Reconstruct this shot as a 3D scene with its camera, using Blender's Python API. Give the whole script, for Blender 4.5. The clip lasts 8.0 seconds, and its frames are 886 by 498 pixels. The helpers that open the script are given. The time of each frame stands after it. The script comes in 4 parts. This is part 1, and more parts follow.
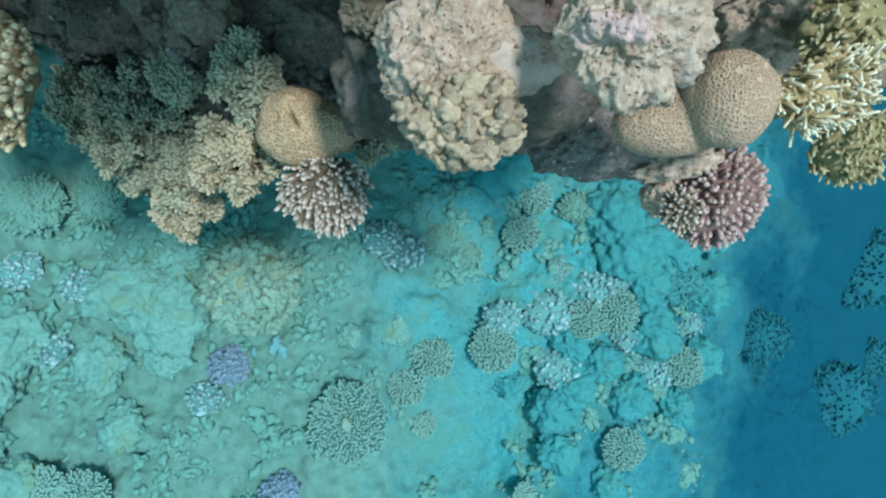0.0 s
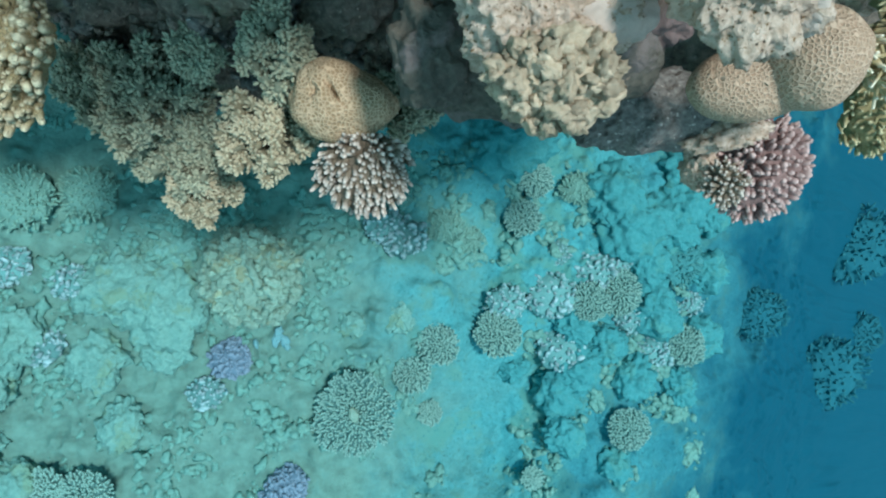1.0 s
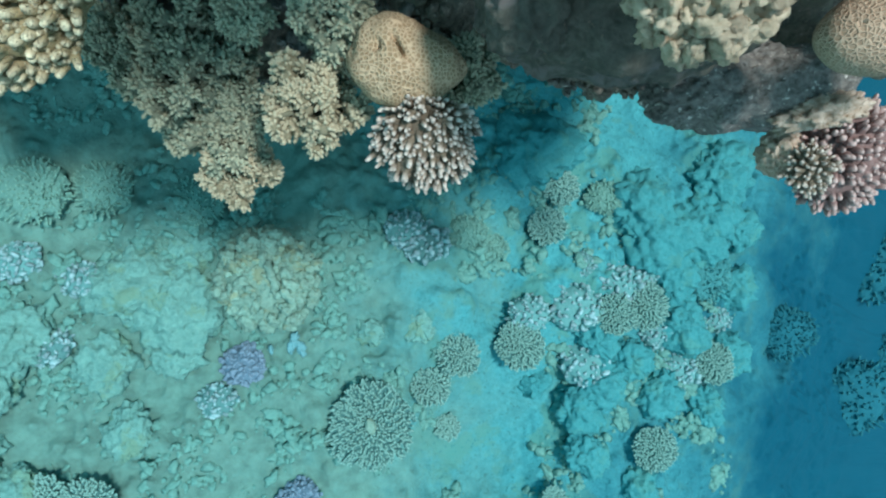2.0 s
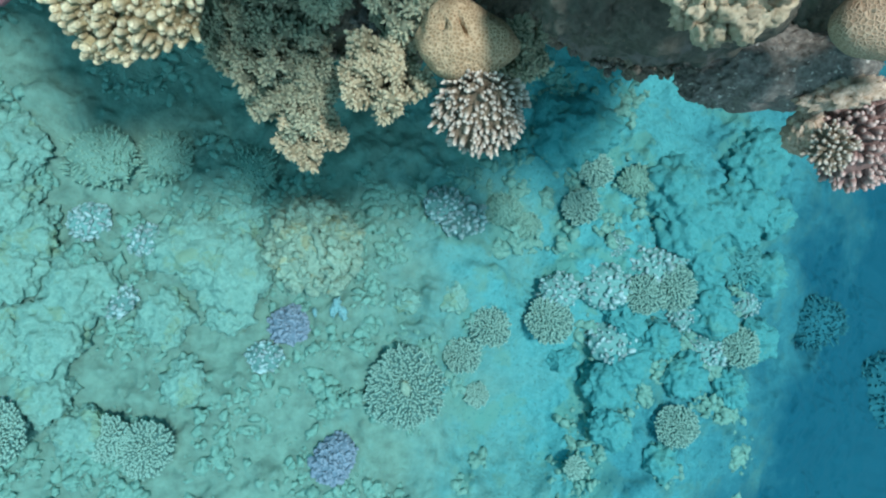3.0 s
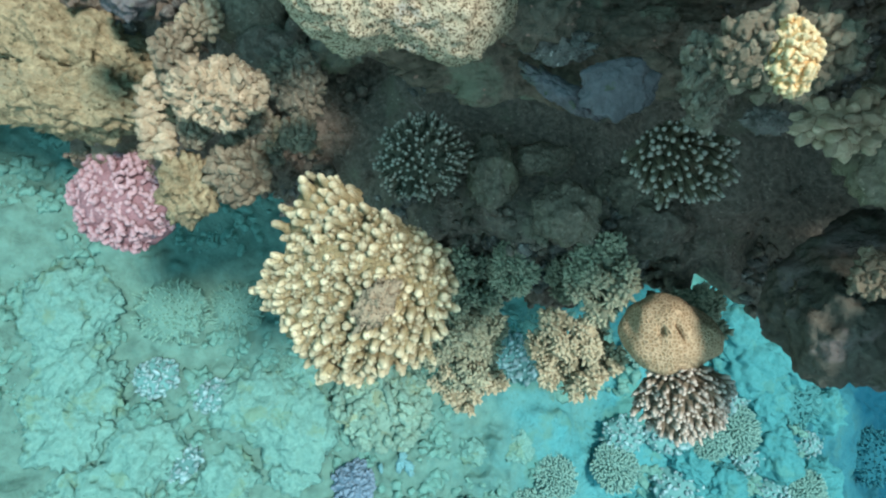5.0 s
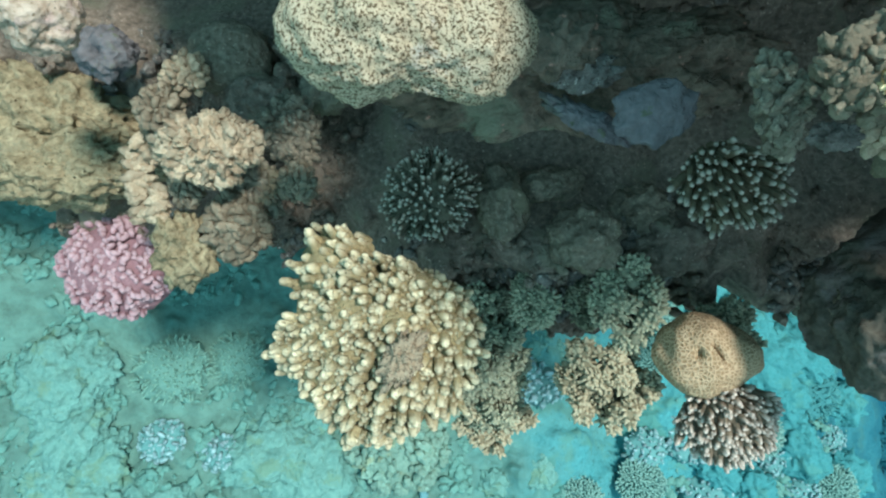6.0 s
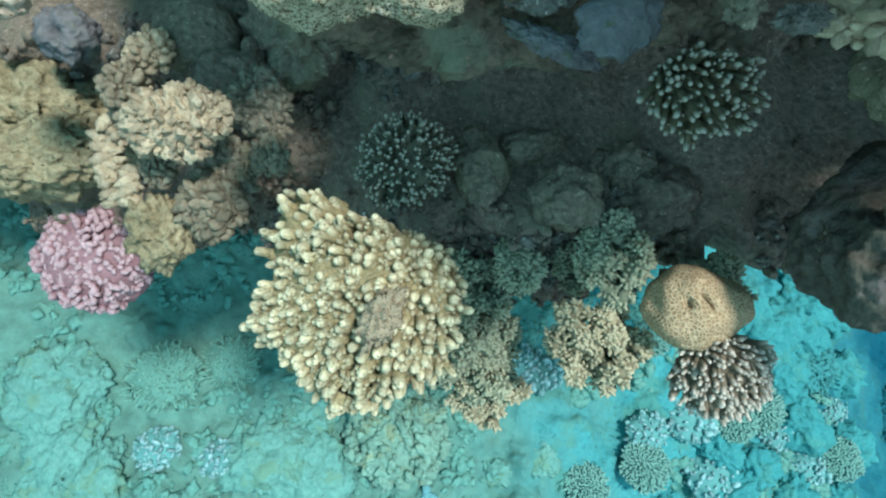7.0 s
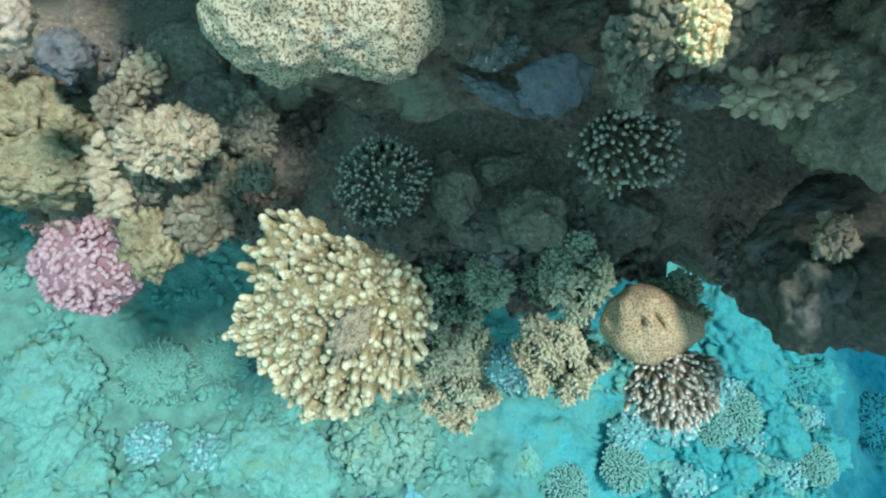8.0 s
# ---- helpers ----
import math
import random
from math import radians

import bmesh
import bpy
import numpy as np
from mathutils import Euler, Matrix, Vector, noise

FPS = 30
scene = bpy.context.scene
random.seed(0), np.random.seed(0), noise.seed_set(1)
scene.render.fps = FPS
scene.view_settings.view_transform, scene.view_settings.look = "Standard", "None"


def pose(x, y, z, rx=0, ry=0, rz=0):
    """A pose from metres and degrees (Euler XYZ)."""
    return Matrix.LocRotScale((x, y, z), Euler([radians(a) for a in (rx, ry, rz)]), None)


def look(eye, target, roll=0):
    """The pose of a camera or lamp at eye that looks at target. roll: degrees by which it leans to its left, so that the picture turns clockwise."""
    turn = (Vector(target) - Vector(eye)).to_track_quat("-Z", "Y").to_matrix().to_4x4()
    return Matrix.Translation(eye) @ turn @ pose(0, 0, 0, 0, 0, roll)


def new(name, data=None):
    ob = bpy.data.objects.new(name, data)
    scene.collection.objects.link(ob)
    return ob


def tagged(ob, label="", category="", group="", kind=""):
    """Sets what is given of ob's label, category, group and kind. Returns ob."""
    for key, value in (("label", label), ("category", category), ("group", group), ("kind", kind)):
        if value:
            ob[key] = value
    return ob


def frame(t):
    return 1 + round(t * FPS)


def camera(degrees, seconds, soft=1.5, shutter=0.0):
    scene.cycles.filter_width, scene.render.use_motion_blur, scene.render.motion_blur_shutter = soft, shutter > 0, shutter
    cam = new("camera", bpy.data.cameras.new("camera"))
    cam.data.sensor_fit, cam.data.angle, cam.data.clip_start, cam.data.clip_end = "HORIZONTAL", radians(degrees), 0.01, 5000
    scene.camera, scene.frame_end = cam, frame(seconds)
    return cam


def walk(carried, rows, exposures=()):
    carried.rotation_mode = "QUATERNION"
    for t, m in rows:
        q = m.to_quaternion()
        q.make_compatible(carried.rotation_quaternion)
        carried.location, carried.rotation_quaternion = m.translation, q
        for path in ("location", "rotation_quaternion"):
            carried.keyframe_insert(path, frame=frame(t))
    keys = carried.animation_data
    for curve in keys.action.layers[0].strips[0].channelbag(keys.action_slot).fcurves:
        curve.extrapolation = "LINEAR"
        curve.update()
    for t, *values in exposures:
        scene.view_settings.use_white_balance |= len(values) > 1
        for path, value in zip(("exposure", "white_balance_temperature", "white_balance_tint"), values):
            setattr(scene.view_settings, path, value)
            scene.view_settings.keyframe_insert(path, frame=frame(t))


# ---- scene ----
cam = camera(76.3, 8.0, soft=2.2)
METRES, EYE, TILT, LEAN, TURN = 1.3, 3.2, -70.0, 0.0, 0.0
ROWS = [
    (0.0, 0.0, 0.0, 0.0, 0.0, 0.0, -0.0),
    (0.5, -0.0326, 0.0186, -0.0049, -1.19, -0.75, 0.59),
    (1.0, -0.0886, 0.0401, -0.0107, -2.02, -1.23, 1.38),
    (2.5, -0.1763, 0.1033, -0.0846, -0.43, 0.29, -1.24),
    (3.0, -0.1953, 0.0165, -0.1013, 1.11, -0.81, -1.9),
    (3.5, -0.2359, -0.0462, -0.0271, 0.99, -1.04, -1.67),
    (4.0, -0.3242, -0.0492, 0.051, 0.59, -0.63, -2.16),
    (4.5, -0.4151, -0.017, 0.124, 0.68, 2.25, -2.42),
    (5.0, -0.4932, 0.0049, 0.187, 0.16, 6.22, -1.96),
    (6.5, -0.5202, 0.0504, 0.1959, 0.22, 8.53, 5.7),
    (7.0, -0.5107, 0.0612, 0.1653, -0.08, 8.96, 6.84),
    (7.5, -0.4812, 0.059, 0.1548, -0.17, 8.89, 6.49),
    (8.0, -0.476, 0.0096, 0.1798, -0.52, 8.61, 5.74),
]
path = [(t, pose(0, 0, EYE, TILT, LEAN, TURN) @ pose(METRES * x, METRES * y, METRES * z, 90 + pitch, roll, yaw)) for t, x, y, z, yaw, pitch, roll in ROWS]
path += [
    (1.2, look((-0.152, 0.018, 3.124), (-0.072, 0.680, 1.238), 5.0)),
    (2.3, look((-0.222, -0.043, 3.020), (-0.181, 0.667, 1.151), 3.8)),
    (6.3, look((-0.682, 0.280, 3.235), (-0.660, 1.233, 1.477), -3.9)),
]
walk(cam, sorted(path, key=lambda row: row[0]), [(0.0, 0.02, 5520, 10), (3.5, 0.13, 5760, 11), (5.0, 0.27, 6000, 13), (6.5, 0.28, 5770, 8), (8.0, 0.34, 5580, 3)])

# ---- light: water all round, bright above and deep blue below, and the sun through the surface ----
SUN_FROM = Vector((0.36, -0.27, 0.89)).normalized()
world = bpy.data.worlds.new("water")
scene.world = world
world.use_nodes = True
wn, wl = world.node_tree.nodes, world.node_tree.links
wn.clear()
w_out, w_bg, w_ramp = wn.new("ShaderNodeOutputWorld"), wn.new("ShaderNodeBackground"), wn.new("ShaderNodeValToRGB")
w_co, w_sep, w_map = wn.new("ShaderNodeTexCoord"), wn.new("ShaderNodeSeparateXYZ"), wn.new("ShaderNodeMapRange")
w_map.inputs["From Min"].default_value = -1
wl.new(w_co.outputs["Generated"], w_sep.inputs[0])
wl.new(w_sep.outputs["Z"], w_map.inputs["Value"])
wl.new(w_map.outputs["Result"], w_ramp.inputs["Fac"])
wl.new(w_ramp.outputs["Color"], w_bg.inputs["Color"])
wl.new(w_bg.outputs[0], w_out.inputs[0])
stops = w_ramp.color_ramp.elements
stops[0].position, stops[0].color = 0.0, (0.006, 0.10, 0.19, 1)
stops[1].position, stops[1].color = 1.0, (0.30, 0.84, 0.94, 1)
mid = stops.new(0.5)
mid.color = (0.46, 0.56, 0.55, 1)
w_bg.inputs["Strength"].default_value = 1.15

sun = new("sun", bpy.data.lights.new("sun", "SUN"))
sun.data.energy, sun.data.angle, sun.data.color = 3.9, radians(8.0), (1.0, 0.93, 0.78)
sun.matrix_world = look(SUN_FROM * 8, (0, 0, 0))


# ---- materials ----
def mat(name, low, high, grain=60, rough=0.85, bump=0.4, speck=None, tip=None, cell=None, blotch=None, vary=0.0, haze=None, pits=None, tip_from=0.45, west=None):
    """A surface of two tones in patches and grain; speck: (colour, scale, share), tip: colour at the ends, cell: (scale, colour of the pits, True for a honeycomb),
    blotch: (colour, scale, share) in large stains, vary: change from piece to piece, pits: (scale, colour) of small holes."""
    m = bpy.data.materials.new(name)
    m.use_nodes = True
    n, l = m.node_tree.nodes, m.node_tree.links
    bsdf = n["Principled BSDF"]
    bsdf.inputs["Roughness"].default_value = rough
    bsdf.inputs["Specular IOR Level"].default_value = 0.12
    geo = n.new("ShaderNodeNewGeometry")
    where = geo.outputs["Position"]

    def noise_of(scale, detail=4.0):
        t = n.new("ShaderNodeTexNoise")
        t.inputs["Scale"].default_value, t.inputs["Detail"].default_value, t.inputs["Roughness"].default_value = scale, detail, 0.62
        l.new(where, t.inputs["Vector"])
        return t.outputs["Fac"]

    def step(value, a, b):
        r = n.new("ShaderNodeMapRange")
        r.inputs["From Min"].default_value, r.inputs["From Max"].default_value = a, b
        l.new(value, r.inputs["Value"])
        return r.outputs["Result"]

    def mix(fac, a, b, kind="MIX"):
        x = n.new("ShaderNodeMix")
        x.data_type, x.blend_type = "RGBA", kind
        for value, slot in ((fac, x.inputs[0]), (a, x.inputs[6]), (b, x.inputs[7])):
            if hasattr(value, "is_output"):
                l.new(value, slot)
            else:
                slot.default_value = value if isinstance(value, float) else (*value, 1)
        return x.outputs[2]

    fine, broad = noise_of(grain, 9.0), noise_of(grain * 0.16)
    colour = mix(step(fine, 0.3, 0.7), low, high)
    colour = mix(step(broad, 0.25, 0.75), mix(0.55, colour, low), colour)
    height = fine
    if blotch:
        colour = mix(step(noise_of(blotch[1], 5.0), 1 - blotch[2], 1 - blotch[2] + 0.08), colour, blotch[0])
    if pits:
        holes = n.new("ShaderNodeTexVoronoi")
        holes.inputs["Scale"].default_value = pits[0]
        l.new(where, holes.inputs["Vector"])
        rim = n.new("ShaderNodeMath")
        rim.operation = "MULTIPLY_ADD"
        rim.inputs[1].default_value = 0.75
        l.new(noise_of(pits[0] * 0.22, 3.0), rim.inputs[0])
        l.new(holes.outputs["Distance"], rim.inputs[2])
        solid = step(rim.outputs[0], 0.36, 0.56)
        colour = mix(solid, pits[1], colour)
        deep_ = n.new("ShaderNodeMath")
        deep_.operation = "MULTIPLY_ADD"
        deep_.inputs[1].default_value = 0.6
        l.new(solid, deep_.inputs[0])
        l.new(fine, deep_.inputs[2])
        height = deep_.outputs[0]
    if cell:
        v = n.new("ShaderNodeTexVoronoi")
        v.inputs["Scale"].default_value = cell[0]
        l.new(geo.outputs["Position"], v.inputs["Vector"])
        v.feature = "DISTANCE_TO_EDGE" if cell[2:] else "F1"
        rim_ = step(v.outputs["Distance"], *((0.22, 0.06) if cell[2:] else (0.20, 0.42)))
        v.inputs["Randomness"].default_value = 0.75
        colour = mix(rim_, cell[1], colour)
        height = rim_
    if speck:
        colour = mix(step(noise_of(speck[1], 3.0), 1 - speck[2], 1 - speck[2] + 0.05), colour, speck[0])
    if tip:
        a = n.new("ShaderNodeAttribute")
        a.attribute_name = "tip"
        colour = mix(step(a.outputs["Fac"], tip_from, 1.0), colour, tip)
    if vary:
        info = n.new("ShaderNodeObjectInfo")
        shade = n.new("ShaderNodeMapRange")
        shade.inputs["To Min"].default_value, shade.inputs["To Max"].default_value = 1 - vary, 1 + vary
        l.new(info.outputs["Random"], shade.inputs["Value"])
        hsv = n.new("ShaderNodeHueSaturation")
        l.new(shade.outputs["Result"], hsv.inputs["Value"])
        l.new(colour, hsv.inputs["Color"])
        colour = hsv.outputs["Color"]
    if west:
        at_ = n.new("ShaderNodeSeparateXYZ")
        l.new(geo.outputs["Position"], at_.inputs[0])
        shore = n.new("ShaderNodeMath")
        shore.operation = "MULTIPLY_ADD"
        shore.inputs[1].default_value = 2.2
        l.new(noise_of(2.4, 8.0), shore.inputs[0])
        l.new(at_.outputs["X"], shore.inputs[2])
        colour = mix(step(shore.outputs[0], west[2], west[1]), colour, mix(step(noise_of(15.0, 9.0), 0.36, 0.64), west[0], [q * 1.5 for q in west[0]]))
    # Blends the base colour to blue, standing for water haze past the drop-off.
    if haze:
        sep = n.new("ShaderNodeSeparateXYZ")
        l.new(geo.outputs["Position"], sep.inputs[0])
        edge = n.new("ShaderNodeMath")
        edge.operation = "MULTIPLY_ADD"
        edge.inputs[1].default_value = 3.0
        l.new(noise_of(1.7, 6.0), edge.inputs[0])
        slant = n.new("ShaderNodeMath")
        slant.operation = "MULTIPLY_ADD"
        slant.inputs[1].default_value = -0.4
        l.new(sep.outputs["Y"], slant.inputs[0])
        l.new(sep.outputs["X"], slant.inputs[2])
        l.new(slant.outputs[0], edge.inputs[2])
        colour = mix(step(edge.outputs[0], haze[1], haze[2]), colour, haze[0])
    l.new(colour, bsdf.inputs["Base Color"])
    if bump:
        b = n.new("ShaderNodeBump")
        b.inputs["Strength"].default_value, b.inputs["Distance"].default_value = bump, 0.8 / grain
        l.new(height, b.inputs["Height"])
        l.new(b.outputs["Normal"], bsdf.inputs["Normal"])
    return m


# The cyan here is the water's tint painted into the sand; the far side hazes to blue.
M_SAND = mat("sand", (0.0566, 0.245, 0.27), (0.104, 0.393, 0.426), 45, bump=0.7, speck=((0.0438, 0.193, 0.211), 42, 0.40), blotch=((0.0872, 0.271, 0.249), 4.0, 0.50), haze=((0.007, 0.082, 0.128), 1.9, 3.5), west=((0.092, 0.196, 0.170), 0.35, 1.5))
M_WALL = mat("reef_rock", (0.106, 0.0903, 0.0716), (0.38, 0.315, 0.254), 80, bump=1.0, speck=((0.465, 0.38, 0.312), 130, 0.36), blotch=((0.211, 0.197, 0.145), 7.0, 0.45))
# Bluer copy of the boulder colour, with water haze put into it.
M_HAZED_BOULDER = mat("hazed_boulder", (0.0521, 0.244, 0.265), (0.0924, 0.334, 0.35), 50, bump=0.9, speck=((0.0482, 0.208, 0.222), 60, 0.38), blotch=((0.0803, 0.278, 0.269), 7.0, 0.45))
M_MOSS = mat("mossy_coral", (0.13, 0.115, 0.0864), (0.41, 0.365, 0.278), 90, bump=1.0, speck=((0.475, 0.41, 0.317), 130, 0.37), blotch=((0.227, 0.215, 0.149), 8.0, 0.45), vary=0.2)
# Blue-green of the water is painted into this boulder colour.
M_BOULDER = mat("water_tinted_boulder", (0.119, 0.284, 0.258), (0.209, 0.44, 0.392), 50, bump=0.9, speck=((0.0949, 0.246, 0.214), 60, 0.36), blotch=((0.156, 0.309, 0.236), 7.0, 0.45))
# Rubble colour is shifted blue-green to imitate the water over it.
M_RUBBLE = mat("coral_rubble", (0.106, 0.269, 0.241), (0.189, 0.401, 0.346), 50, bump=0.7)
M_HEAD = mat("crusted_rock", (0.36, 0.26, 0.18), (0.82, 0.69, 0.57), 85, bump=1.0, pits=(190, (0.15, 0.095, 0.055)), speck=((0.20, 0.125, 0.06), 150, 0.38), blotch=((0.66, 0.49, 0.47), 9.0, 0.40))
M_SPECKLED = mat("speckled_crust", (0.47, 0.39, 0.265), (0.62, 0.53, 0.39), 60, bump=0.8, speck=((0.13, 0.095, 0.055), 400, 0.49), blotch=((0.54, 0.48, 0.42), 11.0, 0.44))
M_BARE = mat("bare_crust", (0.44, 0.36, 0.30), (0.62, 0.53, 0.45), 40, bump=0.5, blotch=((0.48, 0.40, 0.36), 14.0, 0.40))
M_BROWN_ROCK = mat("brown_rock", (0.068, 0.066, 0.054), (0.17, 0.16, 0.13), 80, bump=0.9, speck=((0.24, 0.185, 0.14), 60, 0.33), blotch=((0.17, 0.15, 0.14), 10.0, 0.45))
M_PLUM = mat("plum_rock", (0.13, 0.095, 0.09), (0.30, 0.225, 0.21), 70, bump=0.8, speck=((0.36, 0.26, 0.14), 45, 0.33), blotch=((0.20, 0.16, 0.12), 11.0, 0.45))
M_LEDGE = mat("mossy_ledge", (0.081, 0.0747, 0.055), (0.297, 0.23, 0.176), 80, bump=1.0, tip=None, speck=((0.459, 0.253, 0.198), 60, 0.33), blotch=((0.216, 0.23, 0.165), 9.0, 0.45))
M_SLAB = mat("slab_rock", (0.10, 0.095, 0.085), (0.35, 0.33, 0.30), 100, bump=1.0, pits=(170, (0.08, 0.07, 0.06)), speck=((0.62, 0.58, 0.52), 75, 0.37))
M_STRATA = mat("layered_rock", (0.17, 0.14, 0.081), (0.556, 0.48, 0.308), 80, bump=1.0, pits=(120, (0.101, 0.084, 0.0526)), speck=((0.101, 0.0963, 0.0567), 38, 0.36), blotch=((0.278, 0.256, 0.17), 9.0, 0.42))
M_DOME = mat("honeycomb_coral", (0.47, 0.35, 0.22), (0.58, 0.45, 0.30), 40, bump=0.6, cell=(150, (0.31, 0.22, 0.125), True))
M_DOME_TWO = mat("pored_coral", (0.46, 0.33, 0.225), (0.60, 0.45, 0.33), 30, bump=0.6, cell=(180, (0.36, 0.25, 0.165), True))
M_ACRO = mat("finger_coral", (0.265, 0.209, 0.109), (0.411, 0.337, 0.187), 160, bump=1.0, tip=(0.626, 0.561, 0.384), tip_from=0.45, vary=0.22, cell=(340, (0.489, 0.429, 0.27)))
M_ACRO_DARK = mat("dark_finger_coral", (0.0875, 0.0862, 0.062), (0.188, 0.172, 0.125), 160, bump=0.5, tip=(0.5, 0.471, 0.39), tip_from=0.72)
# A brown coral, its colour lowered further to stand for the ledge's shade.
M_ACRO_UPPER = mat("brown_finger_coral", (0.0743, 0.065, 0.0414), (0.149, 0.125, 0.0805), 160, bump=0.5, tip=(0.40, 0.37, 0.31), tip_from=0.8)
M_BROWN = mat("brown_cauliflower_coral", (0.15, 0.12, 0.085), (0.27, 0.22, 0.16), 120, bump=0.8, tip=(0.60, 0.53, 0.46), tip_from=0.6, vary=0.2)
M_PINK = mat("rose_cauliflower_coral", (0.24, 0.13, 0.15), (0.36, 0.22, 0.245), 120, bump=0.7, tip=(0.49, 0.345, 0.375), vary=0.12)
M_PINK_TWO = mat("red_cauliflower_coral", (0.20, 0.125, 0.115), (0.31, 0.20, 0.18), 120, bump=0.6, tip=(0.54, 0.40, 0.365), tip_from=0.5, vary=0.2)
M_SOFT = mat("soft_coral", (0.15, 0.135, 0.085), (0.25, 0.225, 0.145), 60, bump=0.4, tip=(0.56, 0.51, 0.36), tip_from=0.25)
# Greener, darker copy of the soft coral, with shade and haze in its colour.
M_SOFT_SHADED = mat("shaded_soft_coral", (0.122, 0.138, 0.0968), (0.207, 0.222, 0.159), 60, bump=0.4, tip=(0.451, 0.462, 0.33), tip_from=0.25)
M_STALK = mat("soft_coral_stalk", (0.15, 0.15, 0.10), (0.26, 0.26, 0.19), 60, bump=0.3)
M_FIRE = mat("yellow_branch_coral", (0.34, 0.26, 0.13), (0.56, 0.45, 0.25), 90, bump=0.5, tip=(0.90, 0.84, 0.66))
M_YELLOW = mat("yellow_knob_coral", (0.60, 0.36, 0.14), (0.82, 0.56, 0.28), 90, bump=0.7, tip=(0.80, 0.66, 0.40), vary=0.2)
M_FIRE_DULL = mat("olive_branch_coral", (0.22, 0.19, 0.09), (0.38, 0.32, 0.17), 90, bump=0.5, tip=(0.58, 0.52, 0.32))
# Next five bed corals hold the water's blue-green tint in their base colours.
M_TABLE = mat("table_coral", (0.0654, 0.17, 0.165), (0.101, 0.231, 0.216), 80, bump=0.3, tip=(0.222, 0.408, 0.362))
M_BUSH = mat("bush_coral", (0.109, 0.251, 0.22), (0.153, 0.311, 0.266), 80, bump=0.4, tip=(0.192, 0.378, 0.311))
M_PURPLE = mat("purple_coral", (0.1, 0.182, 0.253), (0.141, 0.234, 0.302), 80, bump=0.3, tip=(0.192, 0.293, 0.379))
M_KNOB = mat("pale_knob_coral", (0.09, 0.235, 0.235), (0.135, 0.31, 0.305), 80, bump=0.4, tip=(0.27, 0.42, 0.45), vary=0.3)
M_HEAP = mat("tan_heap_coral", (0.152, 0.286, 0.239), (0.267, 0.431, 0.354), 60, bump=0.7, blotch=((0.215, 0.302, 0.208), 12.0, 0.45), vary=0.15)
M_PALE = mat("pale_knobby_coral", (0.329, 0.26, 0.172), (0.621, 0.525, 0.387), 90, bump=0.9, vary=0.28)
M_PLATE = mat("grey_purple_plate", (0.106, 0.106, 0.112), (0.237, 0.231, 0.244), 70, bump=0.7, speck=((0.125, 0.138, 0.1), 60, 0.36), blotch=((0.163, 0.181, 0.15), 16.0, 0.42))
M_PATCH = mat("dead_patch", (0.27, 0.215, 0.145), (0.46, 0.39, 0.28), 150, bump=0.9, speck=((0.10, 0.075, 0.05), 330, 0.44))
M_ORANGE = mat("dun_knob_rock", (0.168, 0.142, 0.0989), (0.336, 0.292, 0.215), 80, bump=0.9, vary=0.3)
# White fragments, painted cyan as water would tint them.
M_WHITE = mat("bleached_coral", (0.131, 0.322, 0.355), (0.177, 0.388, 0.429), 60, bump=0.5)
# Two bluer copies of bush coral; distance haze is painted into their colours.
M_DEEP_HAZED = mat("deep_hazed_coral", (0.018, 0.122, 0.165), (0.026, 0.143, 0.178), 60, bump=0.4, tip=(0.042, 0.175, 0.195))
M_HALF_HAZED = mat("half_hazed_coral", (0.0547, 0.215, 0.231), (0.0775, 0.26, 0.266), 60, bump=0.4, tip=(0.105, 0.312, 0.302))


# ---- building helpers ----
def ico(level):
    bm = bmesh.new()
    bmesh.ops.create_icosphere(bm, subdivisions=level, radius=1.0)
    v = np.array([q.co[:] for q in bm.verts])
    f = [[q.index for q in face.verts] for face in bm.faces]
    bm.free()
    return v, f


ICO = {k: ico(k) for k in (1, 2, 3, 4, 5, 6)}


def basis(axis, spin=0.0):
    """A turn whose z axis points along axis."""
    return np.array(Vector(axis).to_track_quat("Z", "Y").to_matrix() @ Matrix.Rotation(spin, 3, "Z"))


